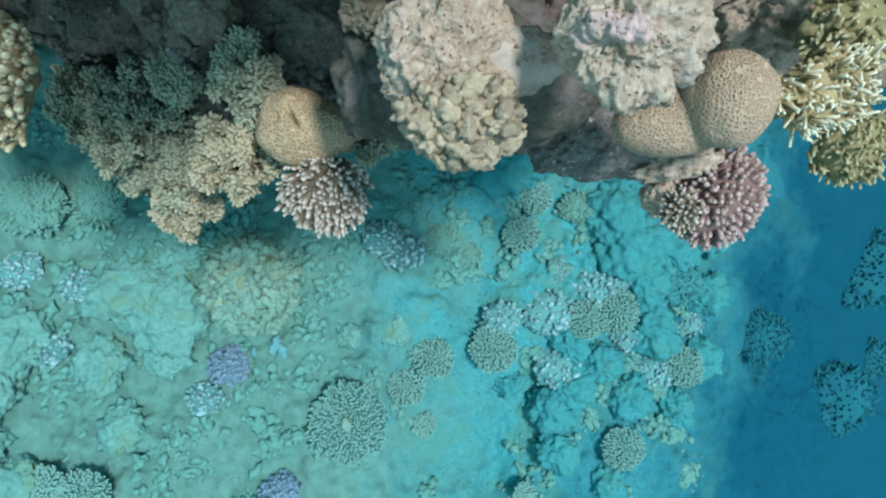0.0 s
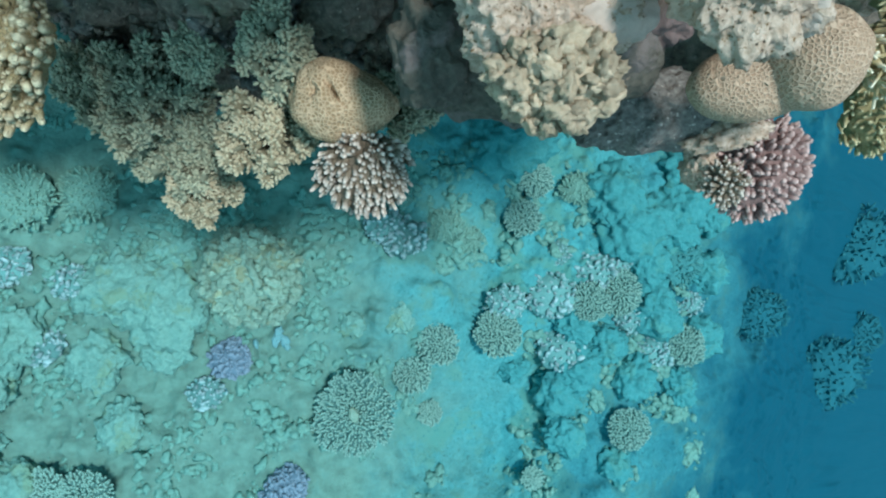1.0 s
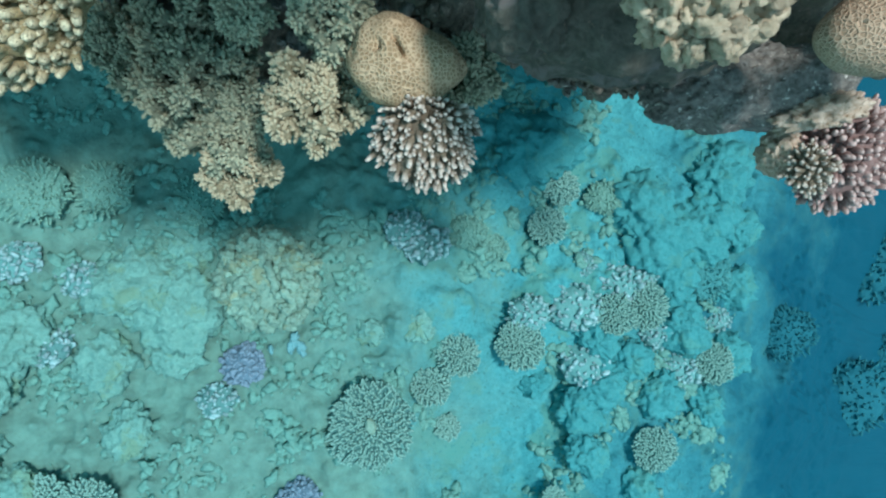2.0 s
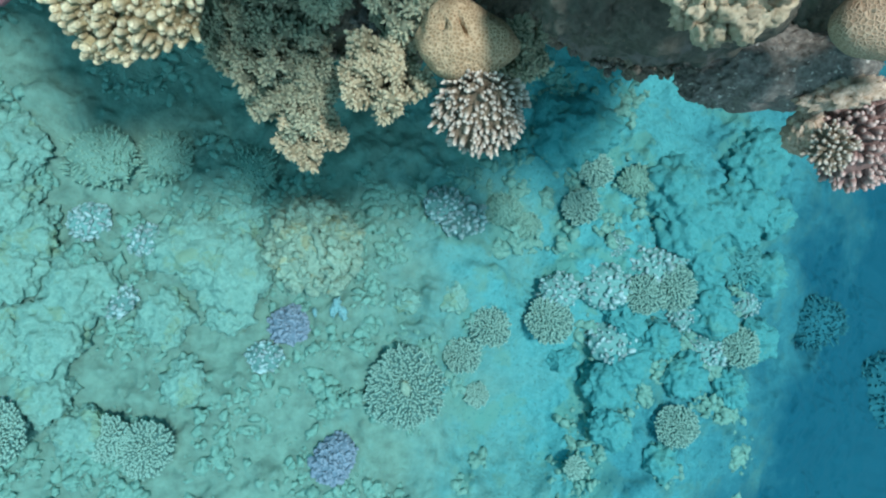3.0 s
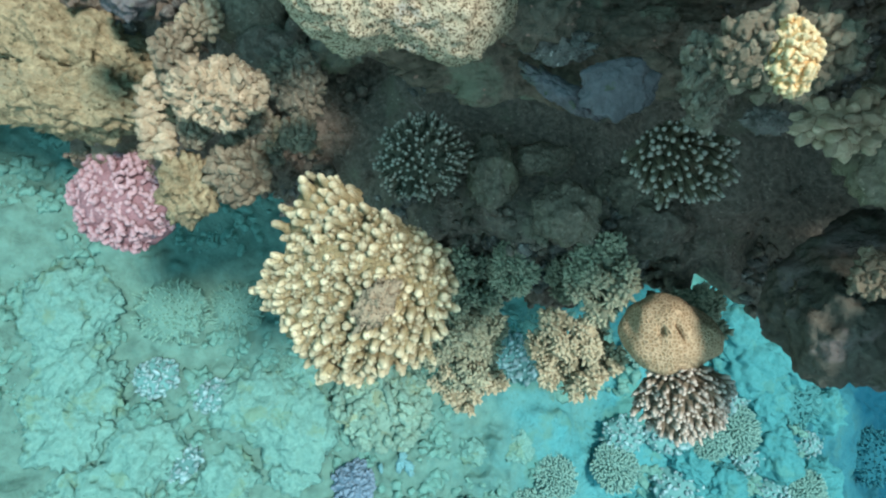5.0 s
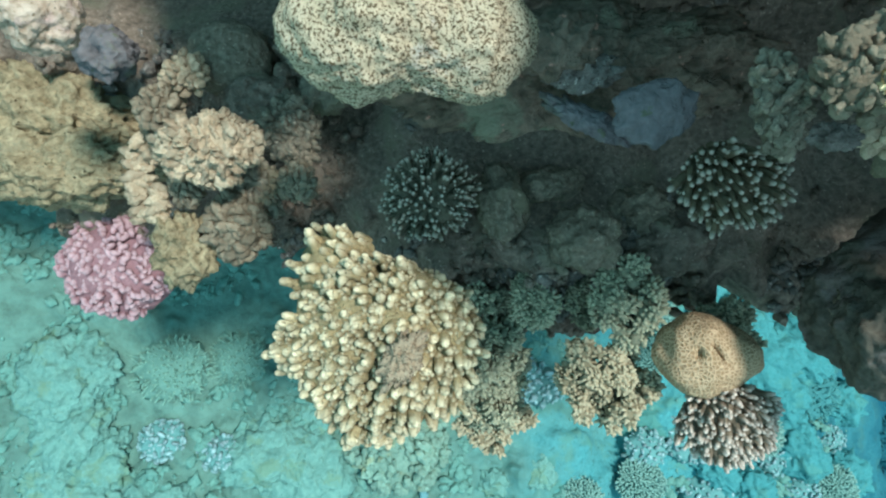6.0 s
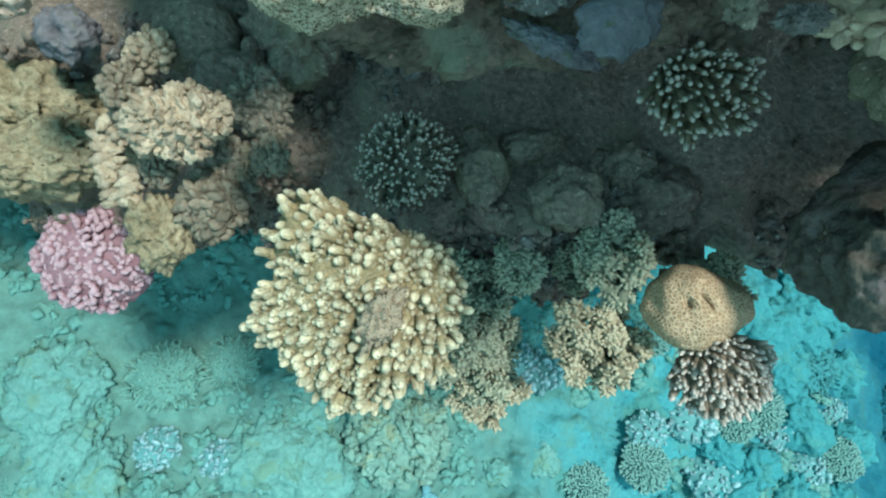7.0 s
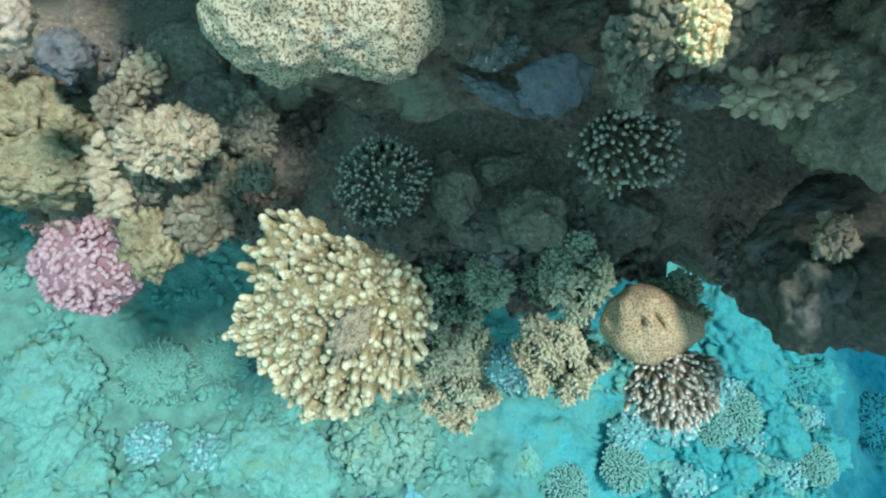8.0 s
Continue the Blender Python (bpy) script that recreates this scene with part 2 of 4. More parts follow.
class Shape:
    """Gathers rounded pieces into one mesh, with the share of 'tip' at each vertex."""

    def __init__(self):
        self.v, self.f, self.tip, self.count = [], [], [], 0

    def add(self, verts, faces, tips):
        self.v.append(verts)
        self.tip.append(np.broadcast_to(tips, len(verts)))
        self.f += [[i + self.count for i in face] for face in faces]
        self.count += len(verts)

    def blob(self, centre, radii, level=2, turn=None, rough=0.0, freq=2.0, seed=0.0, octaves=3, tip=None, hold=None):
        v, f = ICO[level]
        d = v.copy()
        if rough:
            off = Vector((seed * 7.31, seed * 3.17, seed * 5.77))
            even = v * np.array(radii) / (radii[0] * radii[1] * radii[2]) ** (1 / 3)
            s = np.array([1 + rough * noise.fractal(Vector(q) * freq + off, 0.65, 2.1, octaves) for q in even])
            if octaves > 4:
                s += np.array([rough * 0.25 * math.exp(-6 * noise.voronoi(Vector(q) * freq * 3.0 + off)[0][0] ** 2) for q in even])
            d = d * s[:, None]
        d = d * np.array(radii)
        if hold:
            d = hold(d, v)
        if turn is not None:
            d = d @ turn.T
        self.add(d + np.array(centre), f, (v[:, 2] + 1) / 2 if tip is None else tip)

    def finger(self, base, axis, length, r0, r1, sides=7, rings=5, bend=0.0, rng=random, wobble=0.08):
        t = basis(axis, rng.random() * 6.28)
        side = t[:, 0] * bend
        verts, tips = [], []
        straight = max(length - r1, 0.3 * length)
        levels = [(k / (rings - 2) * straight, r0 + (r1 - r0) * k / (rings - 2)) for k in range(rings - 1)]
        levels += [(straight + r1 * 0.62, r1 * 0.78), (straight + r1 * 0.93, r1 * 0.36)]
        for k, (h, r) in enumerate(levels):
            r *= 1 + wobble * (rng.random() - 0.5)
            mid_ = np.array(base) + t[:, 2] * h + side * h * h / length
            for j in range(sides):
                a = 2 * math.pi * (j + 0.5 * (k % 2)) / sides
                q = r * (1 + wobble * (rng.random() - 0.5))
                verts.append(mid_ + t[:, 0] * math.cos(a) * q + t[:, 1] * math.sin(a) * q)
                tips.append(min(1.0, h / length))
        verts.append(np.array(base) + t[:, 2] * (straight + r1) + side * length)
        tips.append(1.0)
        faces = []
        for k in range(rings):
            for j in range(sides):
                a, b = k * sides + j, k * sides + (j + 1) % sides
                c, e = a + sides, b + sides
                if k % 2 == 0:
                    faces += [[a, b, c], [b, e, c]]
                else:
                    faces += [[a, b, e], [a, e, c]]
        last = len(verts) - 1
        faces += [[rings * sides + j, rings * sides + (j + 1) % sides, last] for j in range(sides)]
        self.add(np.array(verts), faces, np.array(tips))

    def mesh(self, name, material):
        me = bpy.data.meshes.new(name)
        me.from_pydata(np.concatenate(self.v).tolist(), [], self.f)
        me.attributes.new("tip", "FLOAT", "POINT").data.foreach_set("value", np.concatenate(self.tip).astype(np.float32))
        me.shade_smooth()
        me.materials.append(material)
        return me


def part(name, shape, material, parent=None, label="", at=(0, 0, 0)):
    ob = new(name, shape.mesh(name, material) if isinstance(shape, Shape) else shape)
    ob.location = at
    if parent:
        ob.parent = parent
    return tagged(ob, label)


def pieces(name, parent, meshes, placings):
    """One part for each placing (matrix), on shared meshes."""
    for k, m in enumerate(placings):
        ob = new(name, meshes[k % len(meshes)])
        ob.parent = parent
        ob.matrix_local = m


def placed(p, axis, spin, scale):
    return Matrix.LocRotScale(Vector(p), Matrix(basis(axis, spin).tolist()).to_quaternion(), Vector(scale))


def thing(name, label, category, at=(0, 0, 0), group="", kind=""):
    ob = new(name)
    ob.location = at
    return tagged(ob, label, category, group, kind)


def spread(n, cap, rng):
    """n even directions round +z, out to the angle cap in degrees."""
    low = math.cos(radians(cap))
    for i in range(n):
        z = 1 - (1 - low) * (i + 0.5) / n
        a = i * 2.399963 + rng.random() * 0.5
        z = max(-1, min(1, z + (rng.random() - 0.5) * 0.02))
        r = math.sqrt(1 - z * z)
        yield np.array((r * math.cos(a), r * math.sin(a), z))


OUT = Vector((0.05, -0.55, 0.83)).normalized()


def rock(name, label, category, at, radii, material, axis=OUT, rough=0.35, freq=1.7, seed=0.0, level=5, octaves=6, hold=None, group="", spin=0.0):
    s = Shape()
    s.blob((0, 0, 0), radii, level, basis(axis, spin), rough, freq, seed, octaves, hold=hold)
    ob = part(name, s, material, at=at)
    return tagged(ob, label, category, group)


def crusty(d, v):
    """Small knobs and pits over a boulder, of a true size."""
    size = np.linalg.norm(d, axis=1)
    grow = []
    for q in d:
        p = Vector(q)
        n1 = noise.voronoi(p * 16.0)[0][0]
        n2 = noise.voronoi(p * 42.0)[0][0]
        grow.append(0.020 * math.exp(-6 * n1 * n1) * (0.5 + noise.noise(p * 7.0)) + 0.011 * math.exp(-6 * n2 * n2))
    return d * (1 + np.array(grow) / np.maximum(size, 0.02))[:, None]


def lumps(name, label, category, at, material, blobs, axis=OUT, rough=0.2, freq=1.6, seed=0.0, group="", octaves=6, level=6, sharp=9.0):
    """One skin over several grown-together lumps: (centre, radii) in the frame of axis, the first round the middle."""
    v, f = ICO[level]
    reach = np.full(len(v), 1e-4)
    for centre, radii in blobs:
        c, q = np.array(centre) / np.array(radii), v / np.array(radii)
        a, b, e = (q * q).sum(1), (q * c).sum(1), (c * c).sum() - 1
        root = b * b - a * e
        far_ = np.where(root > 0, (b + np.sqrt(np.maximum(root, 0))) / a, 0)
        reach = (reach ** sharp + np.maximum(far_, 1e-4) ** sharp) ** (1 / sharp)
    size = float(np.mean(reach))
    off = Vector((seed * 7.31, seed * 3.17, seed * 5.77))
    even = v * reach[:, None] / size
    grow = np.array([rough * noise.fractal(Vector(q) * freq + off, 0.65, 2.1, octaves) for q in even])
    if octaves > 4:
        grow += np.array([rough * 0.3 * math.exp(-6 * noise.voronoi(Vector(q) * freq * 3.0 + off)[0][0] ** 2) for q in even])
    s = Shape()
    s.add((v * (reach + grow * size)[:, None]) @ basis(axis).T, f, 0.5)
    return tagged(part(name, s, material, at=at), label, category, group)


# ---- the sea bed: one sheet, rising to the reef and falling off into the blue ----
TRENCH = [(0.34, 1.10, 0.13, 0.07), (0.20, 0.88, 0.13, 0.09), (0.13, 0.70, 0.12, 0.10), (0.19, 0.47, 0.12, 0.07), (0.52, 0.35, 0.16, 0.07)]


def ground(x, y):
    z = 0.06 - 0.242 * x + 0.28 * y
    z -= 0.30 * math.exp(-(((x - 0.12) / 0.42) ** 2 + ((y - 0.02) / 0.38) ** 2))
    off = x - 0.98 - 0.40 * min(max(y, -1.5), 2.5) - 0.10 * math.sin(4.1 * y + 0.8) - 0.05 * math.sin(9.7 * y)
    if off > 0:
        z -= 0.5 * min(off, 12.0) ** 2 / (min(off, 12.0) + 0.7)
    for cx, cy, wide, deep in TRENCH:
        z -= deep * math.exp(-(((x - cx) / wide) ** 2 + ((y - cy) / wide) ** 2))
    return z


def relief(x, y):
    """Lumps of the bed: low where the sand lies."""
    sand = math.exp(-(((x - 0.1) / 0.30) ** 2 + ((y - 0.05) / 0.40) ** 2))
    p = Vector((x, y, 0))
    lump = noise.fractal(p * 2.6, 0.95, 2.0, 4) * 0.06
    warp = p + Vector((noise.noise(p * 6.0), noise.noise(p * 6.0 + Vector((4, 4, 4))), 0)) * 0.06
    d = noise.voronoi(warp * 6.0)[0]
    knob = math.exp(-6 * d[0] ** 2) * 0.06 * max(0.0, min(1.0, 0.6 + 1.6 * noise.noise(p * 2.1 + Vector((5, 1, 0)))))
    d2 = noise.voronoi(warp * 17.0)[0]
    rich = max(0.15, min(1.0, 0.55 + 1.3 * noise.noise(p * 3.3 + Vector((1, 8, 2)))))
    crust = math.exp(-6 * d2[0] ** 2) * 0.042 * rich + noise.fractal(p * 22.0, 0.8, 2.0, 3) * 0.012 * rich
    return (lump + knob + crust) * (1 - 0.92 * sand)


def axis_steps(lo, hi, fine, far):
    inner = list(np.arange(lo, hi, fine))
    out_, step_ = [], fine
    a = lo
    while a > -far:
        step_ *= 1.35
        a -= step_
        out_.insert(0, a)
    b, step_, end = hi, fine, []
    while b < far:
        end.append(b)
        step_ *= 1.35
        b += step_
    return out_ + inner + end


xs, ys = axis_steps(-2.9, 2.6, 0.0135, 60), axis_steps(-1.0, 2.3, 0.0125, 60)
verts = [(x, y, ground(x, y) + (relief(x, y) if abs(x) < 5 and abs(y) < 5 else 0)) for y in ys for x in xs]
nx = len(xs)
faces = [(j * nx + i, j * nx + i + 1, (j + 1) * nx + i + 1, (j + 1) * nx + i) for j in range(len(ys) - 1) for i in range(nx - 1)]
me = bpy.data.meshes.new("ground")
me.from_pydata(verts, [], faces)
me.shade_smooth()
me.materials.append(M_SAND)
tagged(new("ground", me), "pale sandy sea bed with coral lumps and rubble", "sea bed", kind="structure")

# ---- the reef: an undercut wall with a shelf, a dark recess and a ledge, and an unseen shading brow ----
PROFILE = [(3.2, -1.0), (2.6, 0.4), (1.9, 1.2), (1.35, 1.7), (1.00, 2.00), (0.92, 2.16), (1.05, 2.36), (1.20, 2.52), (1.32, 2.70), (1.28, 2.84), (1.02, 2.90), (0.80, 2.92), (0.74, 3.02), (0.74, 3.18), (0.90, 3.32), (1.6, 3.4), (6.0, 3.45)]
lengths = [0.0]
for (a, b), (c, d) in zip(PROFILE, PROFILE[1:]):
    lengths.append(lengths[-1] + math.hypot(c - a, d - b))


def profile(s):
    for k in range(len(PROFILE) - 1):
        if s <= lengths[k + 1] or k == len(PROFILE) - 2:
            f = (s - lengths[k]) / (lengths[k + 1] - lengths[k])
            a, b = PROFILE[k], PROFILE[k + 1]
            return a[0] + (b[0] - a[0]) * f, a[1] + (b[1] - a[1]) * f


s_near = [lengths[2] + (lengths[15] - lengths[2]) * k / 170 for k in range(171)]
s_all = [lengths[0] + (lengths[2] - lengths[0]) * k / 12 for k in range(12)] + s_near + [lengths[15] + (lengths[16] - lengths[15]) * (k + 1) / 10 for k in range(10)]
wall_x = list(np.arange(-7.0, -2.2, 0.2)) + list(np.arange(-2.2, 1.6, 0.014)) + list(np.arange(1.6, 7.0, 0.2))
verts = []
for s in s_all:
    y0, z0 = profile(s)
    for x in wall_x:
        p = Vector((x, y0, z0))
        f = max(0.0, min(1.0, (x + 0.85) / 0.2)) if z0 < 2.35 and y0 < 2.0 else 0.0
        # Brow above the view, added to keep sun off the recess and soft corals.
        over = min((x + 0.55) / 0.08, (0.78 - x) / 0.12)
        b = max(0.0, min(1.0, over)) * max(0.0, min(1.0, (z0 - 3.00) / 0.1)) if y0 < 1.5 else 0.0
        y0 = profile(s)[0]
        y0 -= 0.2 * f * max(0.0, min(1.0, (z0 - 1.2) / 0.6)) + (0.22 + 0.12 * max(0.0, min(1.0, (x + 0.2) / 0.1, (0.30 - x) / 0.1)) + 0.25 * math.exp(-((x + 0.25) / 0.13) ** 4)) * b
        if profile(s)[1] > 2.5:
            y0 += 0.42 * max(0.0, min(1.0, (-0.82 - x) / 0.2))
        y0 += 1.5 * max(0.0, min(1.0, (x - 0.92) / 0.9)) ** 1.3
        if profile(s)[1] < 2.45:
            y0 += 0.7 * max(0.0, min(1.0, (-1.46 - x) / 0.25))
        swell = noise.noise(Vector((x * 1.3, z0 * 1.1, 4.0))) * 0.16 * (1 - b)
        lump = noise.fractal(p * 4.5, 0.8, 2.1, 5) * 0.075
        d = noise.voronoi(p * 9.0)[0]
        knob = math.exp(-6 * d[0] ** 2) * 0.065
        verts.append((x + noise.noise(p * 5 + Vector((9, 0, 0))) * 0.03, y0 + swell - lump - knob, z0 + lump * 0.4 + knob * 0.35))
nx = len(wall_x)
faces = [(j * nx + i, j * nx + i + 1, (j + 1) * nx + i + 1, (j + 1) * nx + i) for j in range(len(s_all) - 1) for i in range(nx - 1)]
wall_verts = verts
me = bpy.data.meshes.new("reef_wall")
me.from_pydata(verts, [], faces)
me.shade_smooth()
me.materials.append(M_WALL)
tagged(new("wall_reef", me), "dark undercut reef rock wall with a shaded recess", "reef wall", kind="structure")

# ---- places on the reef ----
ACRO = Vector((-0.772, 0.560, 2.465))
DOME = Vector((-0.253, 0.548, 2.330))
BROWN = Vector((-0.214, 0.455, 2.265))
HEAD_ONE = Vector((0.011, 0.423, 2.671))
HEAD_ONE_NUBS = Vector((0.022, 0.344, 2.665))
SHADE_BOULDER = Vector((0.055, 0.558, 2.486))
HEAD_TWO = Vector((0.180, 0.383, 2.762))
SLAB = Vector((0.343, 0.584, 2.222))
PINK_TWO = Vector((0.575, 0.520, 2.111))
FIRE_A = Vector((0.514, 0.463, 2.550))
FIRE_B = Vector((1.008, 0.727, 1.968))
FIRE_C = Vector((0.578, 0.568, 2.555))
CRUST = Vector((0.554, 0.666, 2.463))
SIDE_BOULDER = Vector((-0.095, 0.493, 2.528))
PINK_ONE = Vector((-1.382, 0.884, 2.150))
STRATA = Vector((-1.405, 0.991, 2.368))
STRATA_UP = Vector((-1.418, 1.092, 2.401))
COLUMN = Vector((-1.189, 0.895, 2.435))
PALE = Vector((-1.027, 0.866, 2.548))
KNOB_ORANGE = Vector((-1.034, 0.813, 2.393))
KNOB_RIDGED = Vector((-1.137, 0.795, 2.358))
GREEN_BOULDER = Vector((-0.872, 1.116, 2.484))
TUBE = Vector((-1.230, 1.072, 2.566))
ACRO_DARK = Vector((-0.689, 0.812, 2.457))
ACRO_UPPER = Vector((-0.422, 0.556, 2.835))
SPECKLED = Vector((-0.694, 0.670, 2.917))
LEDGE = Vector((-0.530, 0.737, 2.798))
PLATE = Vector((-0.485, 0.609, 2.867))
COL_UP = Vector((-0.474, 0.503, 2.990))
YELLOW_UP = Vector((-0.462, 0.460, 3.055))
KNOB_UP = Vector((-0.305, 0.548, 2.900))
ROCK_RIGHT = Vector((-0.074, 0.658, 2.768))
SIDE_CORAL = Vector((-0.101, 0.534, 2.626))
WHITE_TIPS = Vector((0.489, 0.472, 2.137))
PALE_KNOB = Vector((0.462, 0.519, 2.112))
PORED = Vector((0.374, 0.434, 2.576))
KNOB_GAP = Vector((-0.994, 0.877, 2.406))
KNOB_TALL = Vector((-0.927, 0.966, 2.457))
KNOB_CREST = Vector((-1.141, 1.003, 2.507))
PLUM = Vector((0.199, 0.571, 2.551))
MOSS_PATCH = Vector((-0.119, 0.536, 2.512))
KNOB_DUN = Vector((-1.122, 0.947, 2.545))
KNOB_GREY = Vector((-1.089, 1.026, 2.554))
KNOB_LOW = Vector((-1.112, 0.875, 2.438))
KNOB_MOSS = Vector((-0.935, 0.972, 2.470))
KNOB_SMALL = Vector((-0.911, 0.853, 2.462))
DOME_GREY = Vector((-1.036, 1.095, 2.513))
SUN_BOULDER = Vector((-1.140, 0.875, 2.801))
PLATE_MOSS = Vector((-0.567, 0.677, 2.884))
CRUST_PINK = Vector((-0.536, 0.670, 2.858))
CRUST_LIP = Vector((-0.525, 0.646, 2.817))
BLOCK_A = Vector((-0.429, 0.740, 2.401))
BLOCK_B = Vector((-0.295, 0.828, 2.338))
BLOCK_C = Vector((-0.469, 0.880, 2.363))
BLOCK_D = Vector((-0.562, 0.828, 2.389))
BACK_A = Vector((-0.481, 0.811, 2.303))
BACK_B = Vector((-0.247, 0.771, 2.310))
BACK_C = Vector((-0.989, 1.028, 2.468))


SOFT = [
    (-0.644, 0.649, 2.191, 0.111),
    (-0.600, 0.592, 2.075, 0.1),
    (-0.588, 0.534, 2.015, 0.074),
    (-0.512, 0.682, 2.288, 0.052),
    (-0.358, 0.65, 2.33, 0.073),
    (-0.392, 0.543, 2.238, 0.079),
    (-0.744, 0.7, 2.178, 0.084),
    (-0.604, 0.637, 2.133, 0.086),
    (-0.149, 0.622, 2.203, 0.063),
    (-0.383, 0.724, 2.204, 0.058),
]
TABLES = [
    (0.503, 1.336, 0.091),
    (0.426, 1.134, 0.089),
    (0.271, 0.541, 0.122),
    (-0.471, 0.148, 0.186),
    (-0.188, 0.331, 0.084),
    (-0.049, 0.476, 0.095),
    (-0.107, 0.151, 0.060),
    (0.971, 0.76, 0.123),
    (0.786, 0.698, 0.097),
    (1.38, 0.471, 0.102),
    (0.988, 0.034, 0.108),
    (0.445, -0.201, 0.053),
    (-1.753, -0.141, 0.089),
    (-2.147, -0.141, 0.125),
]
ROUND = [
    (-1.588, -0.182, 0.113),
]
BUSHES = [
    (-1.252, 1.093, 0.147),
    (-1.872, 1.07, 0.168),
    (-1.613, 1.113, 0.138),
    (0.105, 1.016, 0.093),
    (0.764, 1.321, 0.11),
    (0.254, 1.457, 0.125),
    (-0.003, 1.067, 0.105),
    (3.266, 1.329, 0.279),
    (3.483, 0.721, 0.159),
    (2.035, 0.715, 0.168),
    (2.865, 0.395, 0.254),
    (-0.28, 1.019, 0.101),
    (-1.396, 0.87, 0.095),
    (1.375, 0.952, 0.135),
]
PURPLE = [
    (-1.032, 0.403, 0.102),
    (-0.809, -0.216, 0.109),
    (-0.78, -0.166, 0.094),
]
BOULDERS = [
    (-2.247, 1.072, 0.163),
    (-2.252, 0.841, 0.156),
    (-1.946, 0.505, 0.191),
    (-2.045, 0.283, 0.196),
    (-1.31, 0.665, 0.207),
    (-2.222, 0.531, 0.161),
    (-2.205, 0.236, 0.155),
    (-1.882, -0.108, 0.126),
    (-1.294, 0.857, 0.124),
    (-1.577, 0.405, 0.136),
    (1.075, 1.144, 0.224),
    (0.973, 1.295, 0.197),
    (0.367, 1.53, 0.222),
    (0.616, 0.255, 0.145),
    (0.636, 0.013, 0.115),
]
STONES = [
    (1.494, 1.527, 0.206),
    (0.921, -0.151, 0.108),
    (-0.249, 0.611, 0.077),
    (-0.238, 0.622, 0.085),
    (-0.491, 0.57, 0.065),
    (1.413, 1.29, 0.177),
    (-2.321, 0.648, 0.116),
    (-2.05, 0.022, 0.143),
    (-1.486, 0.124, 0.109),
    (-1.313, 0.438, 0.111),
    (0.722, 0.373, 0.141),
    (1.206, 0.664, 0.152),
    (0.372, 0.374, 0.077),
    (-2.316, 1.041, 0.182),
    (-1.493, 0.723, 0.191),
    (-2.156, 0.699, 0.143),
    (1.341, 1.127, 0.149),
    (1.59, 0.915, 0.132),
    (1.161, 0.945, 0.145),
    (1.511, 0.529, 0.144),
    (1.206, 0.741, 0.119),
    (0.891, 0.495, 0.122),
    (1.058, 0.316, 0.129),
    (0.702, 0.595, 0.114),
    (1.639, 1.237, 0.127),
    (1.342, 0.262, 0.112),
]
KNOBS = [
    (-1.9, 0.777, 0.096),
    (-1.685, 0.728, 0.087),
    (-1.775, 0.455, 0.102),
    (-1.132, 0.249, 0.084),
    (0.623, 0.968, 0.083),
    (0.83, 0.883, 0.135),
    (0.571, 0.739, 0.151),
    (0.642, 0.463, 0.147),
    (0.33, 0.701, 0.112),
    (-0.221, 0.994, 0.119),
    (-0.313, 1.05, 0.103),
    (1.199, 0.444, 0.111),
    (-2.181, -0.057, 0.087),
    (0.964, 0.931, 0.098),
    (1.144, 1.085, 0.099),
    (1.062, 0.625, 0.098),
    (1.447, 0.732, 0.088),
]
HEAP = [
    (-0.917, 0.757, 0.242),
]
FRAGMENTS = [
    (-0.818, 0.503, 0.064),
    (-0.782, 0.463, 0.041),
    (-1.093, 0.265, 0.056),
    (-1.142, 0.254, 0.049),
    (-0.912, 0.466, 0.029),
    (-0.788, 0.489, 0.045),
]


